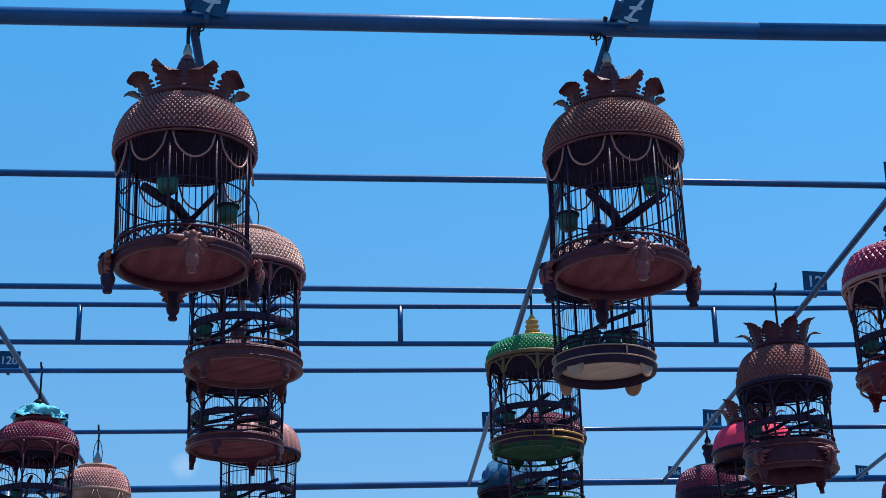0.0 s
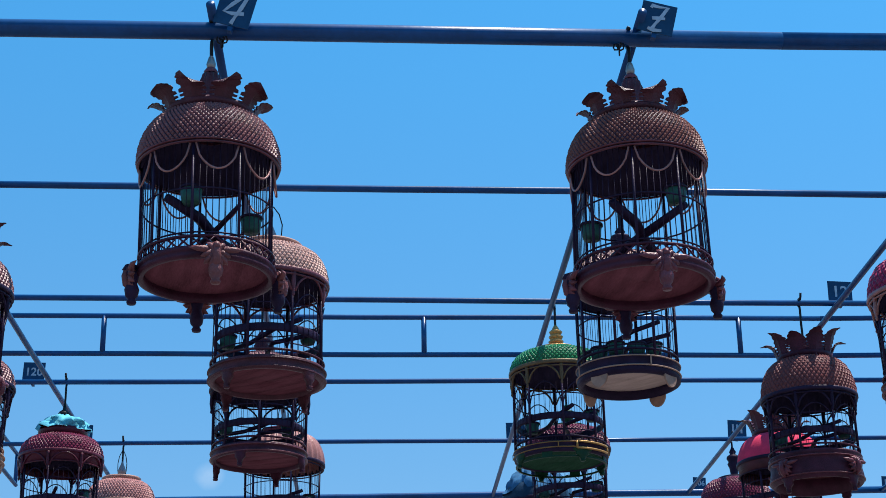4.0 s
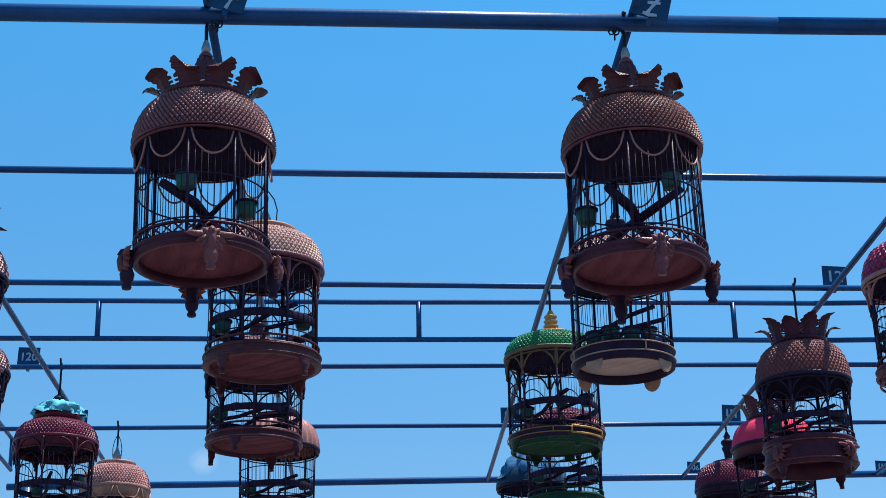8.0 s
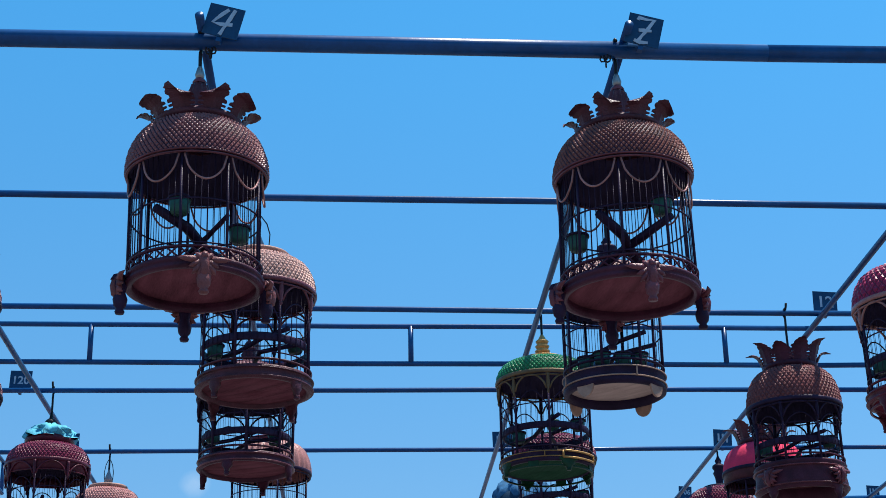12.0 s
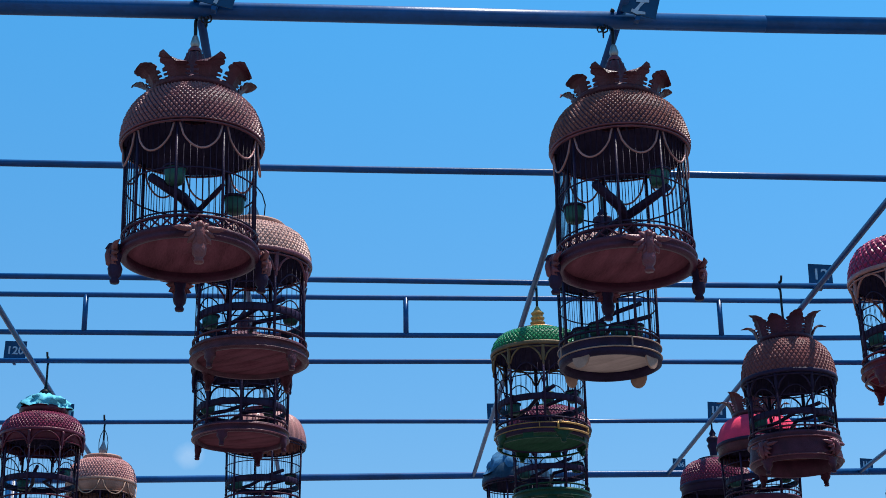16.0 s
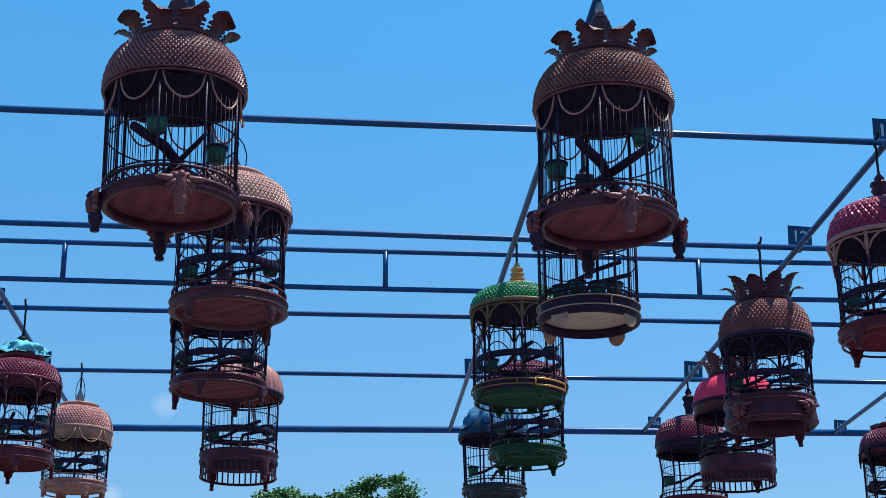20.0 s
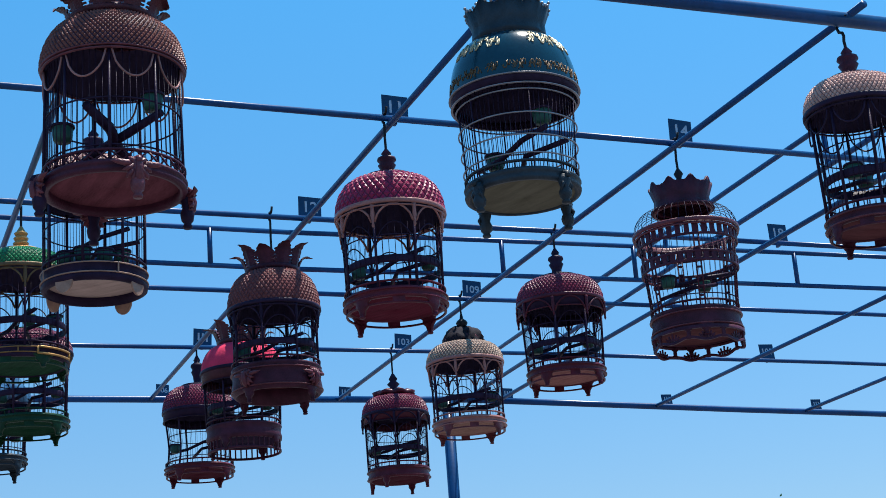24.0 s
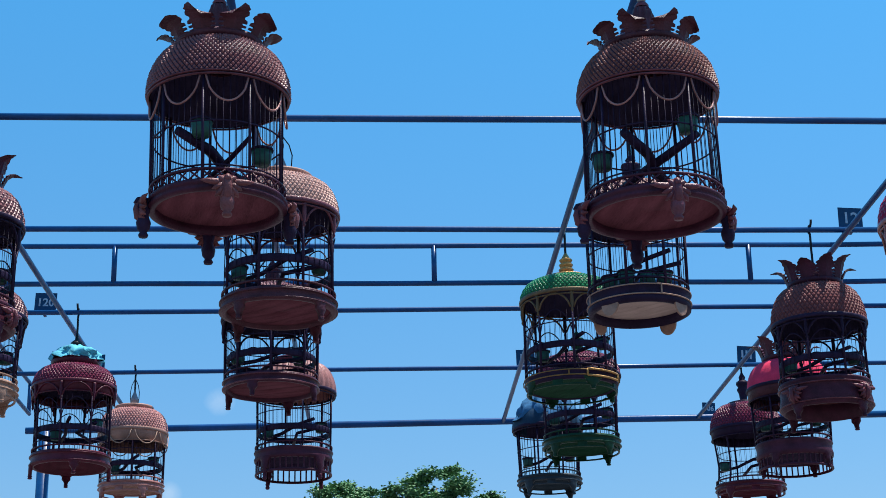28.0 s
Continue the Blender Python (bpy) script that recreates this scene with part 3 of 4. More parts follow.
        put("finial_cap", lathe([(0.017, top + 0.133), (0.018, top + 0.138), (0.012, top + 0.147), (0.006, top + 0.151), (0.006, top + 0.146), (0.017, top + 0.133)], 20), BROWN, cage)
        tip = top + 0.148
    elif cap == "leafcrown":
        ring = put("crown", lathe([(rr * 0.25, top + 0.004), (rr * 0.58, top + 0.004), (rr * 0.6, top + 0.02), (rr * 0.25, top + 0.03)], 32), cap_m, cage)
        for k in range(9):
            a = 360 * k / 9 + 14
            put("crown_leaf", petal(rr * 0.55, rr * (0.76 + 0.05 * (k % 2)), top + 0.002, top + 0.108 + 0.016 * math.cos(k * 3), math.pi / 9 * 0.98, 4, 0.006, curl=0.036, leaf=True), cap_m, ring, m=pose(0, 0, 0, 0, 0, a))
        put("finial", lathe([(0.004, top + 0.02), (0.02, top + 0.03), (0.028, top + 0.055), (0.012, top + 0.08), (0.006, top + 0.105), (0.001, top + 0.11)], 16), cap_m, cage)
        tip = top + 0.105
    elif cap == "finial":
        prof_f = [(0.004, top + 0.004), (0.03, top + 0.010), (0.018, top + 0.022), (0.021, top + 0.042), (0.030, top + 0.058), (0.023, top + 0.066), (0.032, top + 0.076),
                  (0.030, top + 0.084), (0.013, top + 0.092), (0.017, top + 0.100), (0.008, top + 0.112), (0.003, top + 0.12), (0.001, top + 0.12)]
        put("finial", lathe([(r, top + (z - top) * fs) for r, z in prof_f], 20), cap_m, cage)
        tip = top + 0.115 * fs
    elif cap == "pagoda":
        prof_f = [(0.004, top), (0.055, top + 0.004), (0.045, top + 0.012), (0.024, top + 0.018)]
        for q in range(4):
            z = top + 0.02 + q * 0.019
            prof_f += [(0.027 - q * 0.002, z), (0.031 - q * 0.002, z + 0.008), (0.021 - q * 0.002, z + 0.016)]
        prof_f += [(0.012, top + 0.10), (0.005, top + 0.112), (0.001, top + 0.112)]
        put("finial", lathe(prof_f, 20), cap_m, cage)
        tip = top + 0.095
    elif cap == "spire":
        put("top_board", lathe([(0.004, top), (rr * 0.54, top + 0.002), (rr * 0.58, top + 0.016), (rr * 0.55, top + 0.022), (rr * 0.3, top + 0.026), (0.004, top + 0.028)], 28), cap_m, cage)
        bow = [(w * (1.0 if row == "A" else 0.6), 0, top + h) for w, h in ((-0.024, 0.024), (-0.034, 0.060), (-0.036, 0.095), (-0.026, 0.130), (-0.008, 0.155), (0.008, 0.155), (0.026, 0.130), (0.036, 0.095), (0.034, 0.060), (0.024, 0.024))]
        put("bail", tube(bow, 0.0020, 6), BLACK_STEEL, cage, "bowed steel wire handle", m=pose(0, 0, 0, 0, 0, -rot))
        put("spire", lathe([(0.014, top + 0.026), (0.016, top + 0.032), (0.011, top + 0.036), (0.019, top + 0.048), (0.020, top + 0.058), (0.014, top + 0.074), (0.007, top + 0.092), (0.004, top + 0.105), (0.001, top + 0.105)], 20), PALE_METAL, cage, "pear-shaped pale metal finial")
        tip = top + 0.10
    elif cap == "pot":
        w = 0.60 if dome == "wire" else 0.64
        wall = [(w * 0.86, 0.0), (w * 0.94, 0.010), (w * 0.88, 0.018), (w * 0.86, 0.045), (w, 0.088), (w * 0.94, 0.090), (w * 0.80, 0.045), (w * 0.2, 0.03), (0.01, 0.03)]
        verts, faces = lathe([(rr * a, top + b) for a, b in wall], 90)
        points = 9
        for i, v in enumerate(verts):
            a, lift = math.atan2(v[1], v[0]) * points, max(0.0, (v[2] - top - 0.03) / 0.06)
            k = (1 + 0.045 * abs(math.cos(a / 2)) * (v[2] > top + 0.012)) if i >= 90 else 1
            verts[i] = (v[0] * k, v[1] * k, v[2] + 0.022 * lift * (abs(math.cos(a / 2)) - 0.5) + 0.006 * lift * math.cos(a * 2))
        pot = put("crown", (verts, faces), cap_m, cage)
        if dome == "lacquer":
            bead = mesh(*lathe([(0.0005, -0.0045), (0.0035, -0.003), (0.0045, 0), (0.0035, 0.003), (0.0005, 0.0045)], 8))
            for i in range(0, 90, 2):
                put("bead", bead, PALE_METAL, pot, m=pose(*(Vector(verts[4 * 90 + i]) + Vector((0, 0, 0.003)))))
        put("finial", lathe([(0.004, top + 0.02), (0.014, top + 0.04), (0.010, top + 0.09), (0.019, top + 0.112), (0.009, top + 0.126), (0.017, top + 0.143), (0.006, top + 0.162), (0.001, top + 0.163)], 16), BLACK_STEEL, cage)
        tip = top + 0.158
    elif cap in ("blue_cloth", "black_cloth"):
        wide = 0.60 if cap == "blue_cloth" else 0.5
        put("collar", lathe([(rr * 0.4, top), (rr * wide * 0.92, top + 0.002), (rr * wide, top + 0.022), (rr * wide * 0.96, top + 0.034), (0.01, top + 0.036)], 36), MAROON, cage)
        put("cloth_cover", cloth_cap(rr * (0.62 if cap == "blue_cloth" else 0.56), top + (0.028 if cap == "blue_cloth" else 0.002), 0.070 if cap == "blue_cloth" else 0.085, 3.1, 0.42 if cap == "blue_cloth" else 0.14),
            BLUE_CLOTH if cap == "blue_cloth" else BLACK_CLOTH, cage, "crumpled cloth tied over the top")
        put("finial", lathe([(0.004, top + 0.05), (0.016, top + 0.085), (0.028, top + 0.105), (0.022, top + 0.116), (0.009, top + 0.126), (0.005, top + 0.15), (0.001, top + 0.15)], 14), BLACK_STEEL, cage)
        tip = top + 0.145
    elif cap == "drape":
        put("cloth_cover", cloth_cap(rr * 0.93, rim + 0.040, top - rim + 0.035, 7.7, 0.24, 48), BLUE_DRAPE, cage, "crumpled pale blue cloth over the dome")
        tip = top + 0.075
    elif cap == "flower":
        put("collar", lathe([(rr * 0.4, top), (rr * 0.62, top + 0.004), (rr * 0.66, top + 0.02), (rr * 0.45, top + 0.034), (0.01, top + 0.03)], 60, 8, 0.05, 0.004), cap_m, cage)
        put("finial", lathe([(0.004, top + 0.03), (0.034, top + 0.040), (0.018, top + 0.054), (0.033, top + 0.070), (0.016, top + 0.086), (0.023, top + 0.098), (0.007, top + 0.125), (0.001, top + 0.125)], 18), DARK, cage)
        tip = top + 0.11

    # hook round the rail
    R = rail_r + 0.0045
    pts = [(0, 0, tip - 0.012), (0, 0.001, tip + 0.01)]
    z_low = rail - R
    if z_low - tip > 0.03:
        pts += [(0, 0.003, tip + (z_low - tip) * 0.45), (0, 0.0, z_low - 0.012)]
    pts += [(0, R * math.sin(t), rail - R * math.cos(t)) for t in (0.15, 0.8, 1.5, 2.2, 2.9, 3.6, 4.1)]
    pts += [(0, -R * 1.5, rail + 0.016), (0, -R * 1.9, rail + 0.030)] if row != "Z" else []
    hk = put("hook", tube(pts, 0.0046, 8), BLACK_STEEL, cage, m=pose(0, 0, 0, 0, 0, -rot))
    if near:
        put("swivel", lathe([(0.004, tip - 0.004), (0.010, tip), (0.012, tip + 0.012), (0.007, tip + 0.03), (0.004, tip + 0.034)], 14), STEEL, hk)
        for k in range(3):
            ang = [(0.009 * math.cos(t * math.pi / 4), 0, 0.013 * math.sin(t * math.pi / 4)) for t in range(8)]
            side = 1 if x < 0 else -1
            put("chain_link", tube(ang, 0.0022, 6, True), BLACK_STEEL, hk, m=pose(side * (0.022 + 0.004 * k), -0.008, rail - 0.026 - 0.013 * (k % 2), 0, 18 * k * side, 80 * k))

    # body: posts, bars, hoops
    z0, z1 = bt, rim - 0.004

    def body_r(v):
        return rb + (rr - 0.012 - rb) * v + bulge * math.sin(v * math.pi) * 0.5 - abs(bulge) * 0.15 * math.sin(v * 2 * math.pi)

    lev = [0, 0.2, 0.4, 0.6, 0.8, 1.0] if bulge else [0, 1.0]
    bar = mesh(*tube([(body_r(v) - 0.004, 0, z0 + (z1 - z0) * v) for v in lev], 0.00105 if near else {"Z": 0.0010, "A": 0.0009, "B": 0.0008}.get(row, 0.0008), 5))
    if arch == "band":
        # broad flat uprights, pierced down the middle
        lo, hi = Vector((body_r(0) + 0.002, 0, z0)), Vector((body_r(1) + 0.002, 0, z1))
        strips = []
        for e in (-0.0085, 0.0085):
            strips.append(tube([lo + Vector((0, e, 0)), hi + Vector((0, e, 0))], 0.0032, 5))
        for q in range(1, 9):
            strips.append(tube([lo.lerp(hi, q / 9) + Vector((0, -0.009, 0)), lo.lerp(hi, q / 9) + Vector((0, 0.009, 0))], 0.0042, 5))
        broad = mesh(*join(*strips))
    post = mesh(*tube([(body_r(v), 0, z0 - 0.01 + (z1 - z0 + 0.01) * v) for v in lev], 0.0036 if near else 0.0022 if hoop_m else 0.0046, 8))
    for k in range(posts):
        put("post", broad if arch == "band" else post, base_m if arch == "band" else bar_m, cage, m=pose(0, 0, 0, 0, 0, 360 * (k + 0.5) / posts))
    per = bars // posts
    for k in range(posts):
        for i in range(1, per):
            put("bar", bar, bar_m, cage, m=pose(0, 0, 0, 0, 0, 360 * (k + 0.5 + i / per) / posts))
    for v in hoops or ((0.16, 0.62) if mid else (0.14, 0.56)):
        put("wire_hoop", hoop(body_r(v) + (0.004 if hoop_m else -0.002), z0 + (z1 - z0) * v, 0.0035 if hoop_m else 0.003, 0.0032 if hoop_m else 0.0035, seg), hoop_m or bar_m, cage)
    if mid:
        put("mid_rail", hoop(body_r(0.34) - 0.005, z0 + (z1 - z0) * 0.34, 0.007, 0.024, seg), bar_m, cage)

    # arches under the rim
    hh = (rim - bt)
    for k in range(posts):
        a0 = 2 * math.pi * (k + 0.5) / posts
        a1 = 2 * math.pi * (k + 1.5) / posts
        if arch == "loop":
            pts = [around(body_r(1) + (0.015 if band_h else 0.005), a0 + (a1 - a0) * (0.06 + 0.88 * s / 12), rim - 0.010 - 0.064 * math.sin(math.pi * s / 12) ** 0.55) for s in range(13)]
            put("loop", tube(pts, 0.0026, 6), arch_m, cage)
        elif arch == "arcade":
            pts = [around(body_r(1) + (0.014 if band_h else 0.006), a0 + (a1 - a0) * (0.04 + 0.92 * s / 12), rim - 0.066 + 0.056 * math.sin(math.pi * s / 12) ** 0.6) for s in range(13)]
            put("arch", tube(pts, 0.0036, 6), arch_m, cage)
            put("pendant", lathe([(0.001, rim - 0.085), (0.005, rim - 0.078), (0.0035, rim - 0.07), (0.0075, rim - 0.045), (0.006, rim - 0.02), (0.008, rim - 0.008), (0.001, rim - 0.006)], 10), arch_m, cage,
                m=pose(*(around(body_r(1) + (0.014 if band_h else 0.006), a0, 0))))
            pts = [around(body_r(0.6), a0 + (a1 - a0) * s / 12, bt + hh * 0.46 + hh * 0.30 * math.sin(math.pi * s / 12) ** 0.6) for s in range(13)]
            put("window_arch", tube(pts, 0.0023, 5), bar_m, cage)
    if arch == "band":
        # pierced wooden bands: uprights between two rings
        for zc, h in ((rim - 0.030, 0.040), (rim - 0.126, 0.032)):
            r = body_r((zc - bt) / (rim - bt)) + 0.008
            band = put("pierced_band", join(hoop(r, zc + h / 2, 0.005, 0.009, seg), hoop(r, zc - h / 2, 0.005, 0.009, seg)), base_m, cage)
            me = mesh(*slab(0.004, 0.018, h))
            for k in range(36):
                put("slat", me, base_m, band, m=pose(0, 0, 0, 0, 0, 360 * k / 36) @ pose(r - 0.003, 0, zc))

    # base
    g = 0.026 if near else 0.020
    put("gallery_rail", hoop(rb + 0.004, bt + g, 0.008, 0.006, seg), base_m, cage)
    panes = 34 if near else 22
    lattice = []
    for k in range(panes):
        a = 2 * math.pi * k / panes
        b = 2 * math.pi * (k + 1) / panes
        for u, w in ((a, b), (b, a)) if near else ((a, a),):
            lattice.append(tube([around(rb + 0.0015, u, bt), around(rb + 0.0015, w, bt + g)], 0.0024 if near else 0.0018, 4))
    tagged(put("gallery_lattice", join(*lattice), base_m, cage), kind="stuff")
    h = bt
    put("base_drum", lathe([(rb - 0.010, bt + 0.002), (rb + 0.003, bt + 0.002), (rb + 0.007, bt - 0.004), (rb + 0.004, bt - 0.010), (rb + 0.001, h * 0.55), (rb + 0.006, h * 0.30), (rb + 0.004, h * 0.08),
                           (rb - 0.004, 0.0), (rb - 0.012, 0.001), (rb - 0.012, bt * 0.5), (rb - 0.010, bt + 0.002)], seg), base_m, cage)
    put("base_floor", lathe([(rb - 0.008, 0.0045 + recess), (rb * 0.5, 0.002 + recess), (0.002, 0.001 + recess), (0.002, 0.010 + recess), (rb - 0.011, 0.012 + recess)], seg), board(floor_m), cage)
    # rings added to read as highlight lines, in paler brown on dark drums
    if not (near or stripes or dome == "lacquer" or skirt):
        for q in (0.16, 0.80):
            put("moulding", hoop(rb + 0.010, h * q, 0.008, 0.0045, seg), BROWN if base_m == FOOT_DARK else base_m, cage)
    if stripes:
        for q in range(2):
            put("trim_hoop", hoop(rb + 0.0085, h * (0.42 + 0.52 * q), 0.006, 0.0040, seg), stripes, cage)
        me = mesh(*slab(0.003, 0.004, h * 0.55))
        for q in range(4):
            put("trim_clasp", me, stripes, cage, m=pose(0, 0, 0, 0, 0, 90 * q + 60) @ pose(rb + 0.010, 0, h * 0.68))
    if glint_arc:
        # gold bars on the front of the base, painting the sun's glint on its trim
        p, a0, a1 = rb + 0.012, radians(glint_arc[0] - rot), radians(glint_arc[1] - rot)
        for q in (0.30, 0.95):
            put("gilt_bar", tube([around(p, a0 + (a1 - a0) * w / 8, h * q) for w in range(9)], 0.0042, 6), GOLD, cage)
        for w in (a0, a1):
            put("gilt_bar", tube([around(p, w, h * 0.28), around(p, w, h * 0.97)], 0.0042, 6), GOLD, cage)
    if skirt:
        put("skirt_ring", hoop(rb + 0.002, -skirt, 0.008, 0.010, seg), foot_m, cage)
        me = mesh(*slab(0.004, 0.006, skirt))
        for q in range(40):
            put("skirt_bar", me, foot_m, cage, m=pose(0, 0, 0, 0, 0, 9 * q) @ pose(rb - 0.003, 0, -skirt / 2))
    if plate_feet:
        arc = [(0.030 * math.cos(math.pi * q / 10), -0.036 * math.sin(math.pi * q / 10)) for q in range(11)]
        fv = [(e, a, b) for e in (-0.003, 0.003) for a, b in arc]
        fm = mesh(fv, [tuple(range(11)), tuple(range(21, 10, -1))] + [(q + 1, q, 11 + q, 12 + q) for q in range(10)] + [(0, 10, 21, 11)], False)
    else:
        fm = mesh(*(foot(drop, 0.034 if near else 0.02, 0.92) if near or dome == "lacquer" else pendant_foot(rb, drop, 0.25 if slots else 0.18)))
    # near cages: front foot coloured as sunlit, the others dark as backlit
    for k in range(4):
        put("foot", fm.copy() if near and k == 0 else fm, boss_m if near and k == 0 else foot_m, cage, m=pose(0, 0, 0, 0, 0, 90 * k) @ (pose(rb - 0.002, 0, 0.012 if near else 0.004) if near or plate_feet or dome == "lacquer" else pose(0, 0, 0)))
    if apron:
        # wooden skirt with a scalloped lower edge, open bays and a carved fan in each
        bays = 8
        put("apron_edge", lathe([(rb + 0.007, -0.045), (rb + 0.007, -0.036), (rb, -0.036), (rb, -0.045), (rb + 0.007, -0.045)], 96, bays, 0.0, -0.006), base_m, cage)
        put("apron_top", lathe([(rb + 0.010, -0.008), (rb + 0.010, 0.004), (rb + 0.002, 0.004), (rb + 0.002, -0.008), (rb + 0.010, -0.008)], 96), base_m, cage)
        upright = mesh(*join(slab(0.007, 0.014, 0.038, 0.002), moved(slab(0.008, 0.026, 0.008, 0.002), pose(0, 0, -0.013)), moved(slab(0.008, 0.024, 0.006, 0.002), pose(0, 0, 0.013))))
        fan = mesh(*join(*[moved(slab(0.004, 0.007, ln, 0.001), pose(0, off, -0.041 + ln / 2, lean, 0, 0)) for off, ln, lean in ((0, 0.028, 0), (-0.012, 0.023, 18), (0.012, 0.023, -18), (-0.022, 0.016, 38), (0.022, 0.016, -38))],
                         moved(slab(0.004, 0.040, 0.007, 0.002), pose(0, 0, -0.033))))
        for q in range(bays):
            put("apron_upright", upright, base_m, cage, m=pose(0, 0, 0, 0, 0, 45 * q + 22.5) @ pose(rb + 0.004, 0, -0.022))
            put("apron_fan", fan, base_m, cage, m=pose(0, 0, 0, 0, 0, 45 * q) @ pose(rb + 0.003, 0, 0))
    if slots:
        ring = put("foot_ring", hoop(rb + 0.001, -0.017, 0.007, 0.006, seg), foot_m, cage)
        spacer = mesh(*slab(0.006, 0.040, 0.018, 0.002))
        for k in range(4):
            put("spacer", spacer, foot_m, ring, m=pose(0, 0, 0, 0, 0, 90 * k + 45) @ pose(rb - 0.003, 0, -0.007))
    if near or boss is not None:
        knob = mesh(*join(moved(lathe([(0.001, 0), (0.016, 0.004), (0.018, 0.010), (0.010, 0.020), (0.001, 0.021)], 14), pose(0, 0, 0.004, 0, 90, 0)), tube([(0.004, 0, 0.022), (0.020, 0, 0.008), (0.024, 0, -0.010), (0.020, 0, -0.030), (0.008, 0, -0.046)], [0.004, 0.0075, 0.0085, 0.0095, 0.003], 8)))
        blades = []
        for ang, ln in ((176, 0.062), (205, 0.038), (232, 0.044), (252, 0.046), (288, 0.046), (308, 0.044), (335, 0.038), (364, 0.062), (40, 0.026), (140, 0.026)):
            c, d = math.cos(radians(ang)), math.sin(radians(ang))
            blades.append(mesh(*tube([(0.002, 0, 0), (0.012, c * ln * 0.4, d * ln * 0.4), (0.012, c * ln * 0.75, d * ln * 0.75), (0.004, c * ln, d * ln + 0.003)], [0.005, 0.0085, 0.0065, 0.001], 6)))
        for k in range(4):
            carving = put("carved_boss", knob, boss_m if near else BROWN, cage, m=pose(0, 0, 0, 0, 0, 90 * k + (boss or 0)) @ pose(rb + 0.006, 0, bt * 0.55 - (0.004 if near else 0)))
            for blade in blades:
                put("carved_leaf", blade, boss_m if near else BROWN, carving)

    # inside: perches and cups
    zp = bt + (rim - bt) * 0.40
    if near:
        # two thick branches, each set slantwise through the cage
        for turn, thick, lift in ((235, 0.0125, 0.0), (305, 0.0105 if x > 0 else 0.006, -0.004 if x > 0 else -0.020)):
            branch = [(-(rb - 0.012), 0.012, zp - 0.034), (-rb * 0.35, -0.006, zp - 0.018), (rb * 0.25, 0.008, zp + 0.012), (rb - 0.012, 0.0, zp + 0.030)]
            put("perch", tube([(a, b, c + lift) for a, b, c in branch], [thick * 0.9, thick, thick * 1.08, thick * 0.85], 8), DARK, cage, m=pose(0, 0, 0, 0, 0, turn - rot))
    else:
        put("perch", tube([(-(rb - 0.012), -0.03, zp - 0.022), (-rb * 0.3, -0.022, zp - 0.012), (rb * 0.3, -0.03, zp + 0.008), (rb - 0.012, -0.025, zp + 0.018)], 0.0075, 8), DARK, cage)
        put("perch", tube([(-(rb * 0.66), rb * 0.6, zp - 0.03), (0, 0.02, zp - 0.012), (rb * 0.70, rb * 0.55, zp + 0.012)], 0.0075, 8), DARK, cage)
    for k in range(cups):
        a, z = (radians(cup_at[k][0] - rot), bt + cup_at[k][1]) if cup_at else (radians(-150 + 205 * k if k < 2 else 90 * k + 20), zp + (0.012 if k == 0 else 0.03) - 0.02)
        cup = put("feed_cup", lathe([(0.002, z - 0.02), (0.019, z - 0.02), (0.023, z - 0.012), (0.026, z + 0.022), (0.024, z + 0.022), (0.021, z - 0.01), (0.002, z - 0.015)], 18), CUP_GREEN, cage,
                  "green plastic feed cup", m=pose(*around(rb - 0.045, a, 0)))
        put("cup_ring", hoop(0.029, z + 0.018, 0.003, 0.006, 18), DARK, cup)
    return cage


BROWN_CAGE = "round brown carved cage with woven rattan dome"
birdcage(BROWN_CAGE + " and slotted crown", -0.338, "Z", 3.364, 3.243, 2.976, 2.949, 0.171, 0.158, tilt=-0.8, rot=-78, cup_at=((-105, 0.145), (27, 0.135)), cap="crown", near=True, posts=9, bars=63, mid=False, slots=False, drop=0.080, rt=0.52, arch_m=BROWN_LIGHT, rim_m=BROWN, base_m=FOOT_DARK, foot_m=DARK, floor_m=FLOOR_RED, cap_m=CROWN_RED, recess=0.018)
birdcage(BROWN_CAGE + ", crown of comb-cut leaves", 0.704, "Z", 3.365, 3.249, 2.965, 2.938, 0.171, 0.164, rot=-84, dome_m=WEAVE_AMBER, cup_at=((170, 0.125), (-52, 0.175)), cap="crown", near=True, posts=9, bars=63, mid=False, slots=False, drop=0.080, rt=0.52, arch_m=BROWN_LIGHT, rim_m=BROWN, base_m=FOOT_DARK, foot_m=DARK, floor_m=FLOOR_RED, cap_m=CROWN_RED, recess=0.018, crown_w=0.74, boss_m=BROWN)
birdcage("pale green woven dome cage of brown wood", -1.277, "Z", 3.40, 3.26, 2.97, 2.94, 0.162, 0.151, cap="finial", dome_m=WEAVE_MINT, frame_m=DARK, arch="arcade", arch_m=DARK)
birdcage("teal lacquered cage with gilt scrollwork and fluted crown", 1.768, "Z", 3.432, 3.280, 3.030, 2.998, 0.171, 0.147, rot=-72, cap="pot", dome="lacquer", dome_m=TEAL, bar_m=DARK, frame_m=DARK, base_m=TEAL_WOOD,
         floor_m=OLIVE, arch="none", posts=6, bars=72, mid=False, cap_m=TEAL_WOOD, slots=False, cup_at=((-75, 0.16), (105, 0.10)), drop=0.066, rt=0.5, rim_m=PALE_METAL, rim_h=0.003, band_h=0.026, hoops=(0.855, 0.60, 0.36, 0.16), hoop_m=PALE_METAL)
birdcage("brown cage with tan woven dome and dark body", 2.868, "Z", 3.424, 3.332, 3.009, 2.974, 0.148, 0.127, cap="finial", dome_m=WEAVE_TAN, frame_m=DARK)
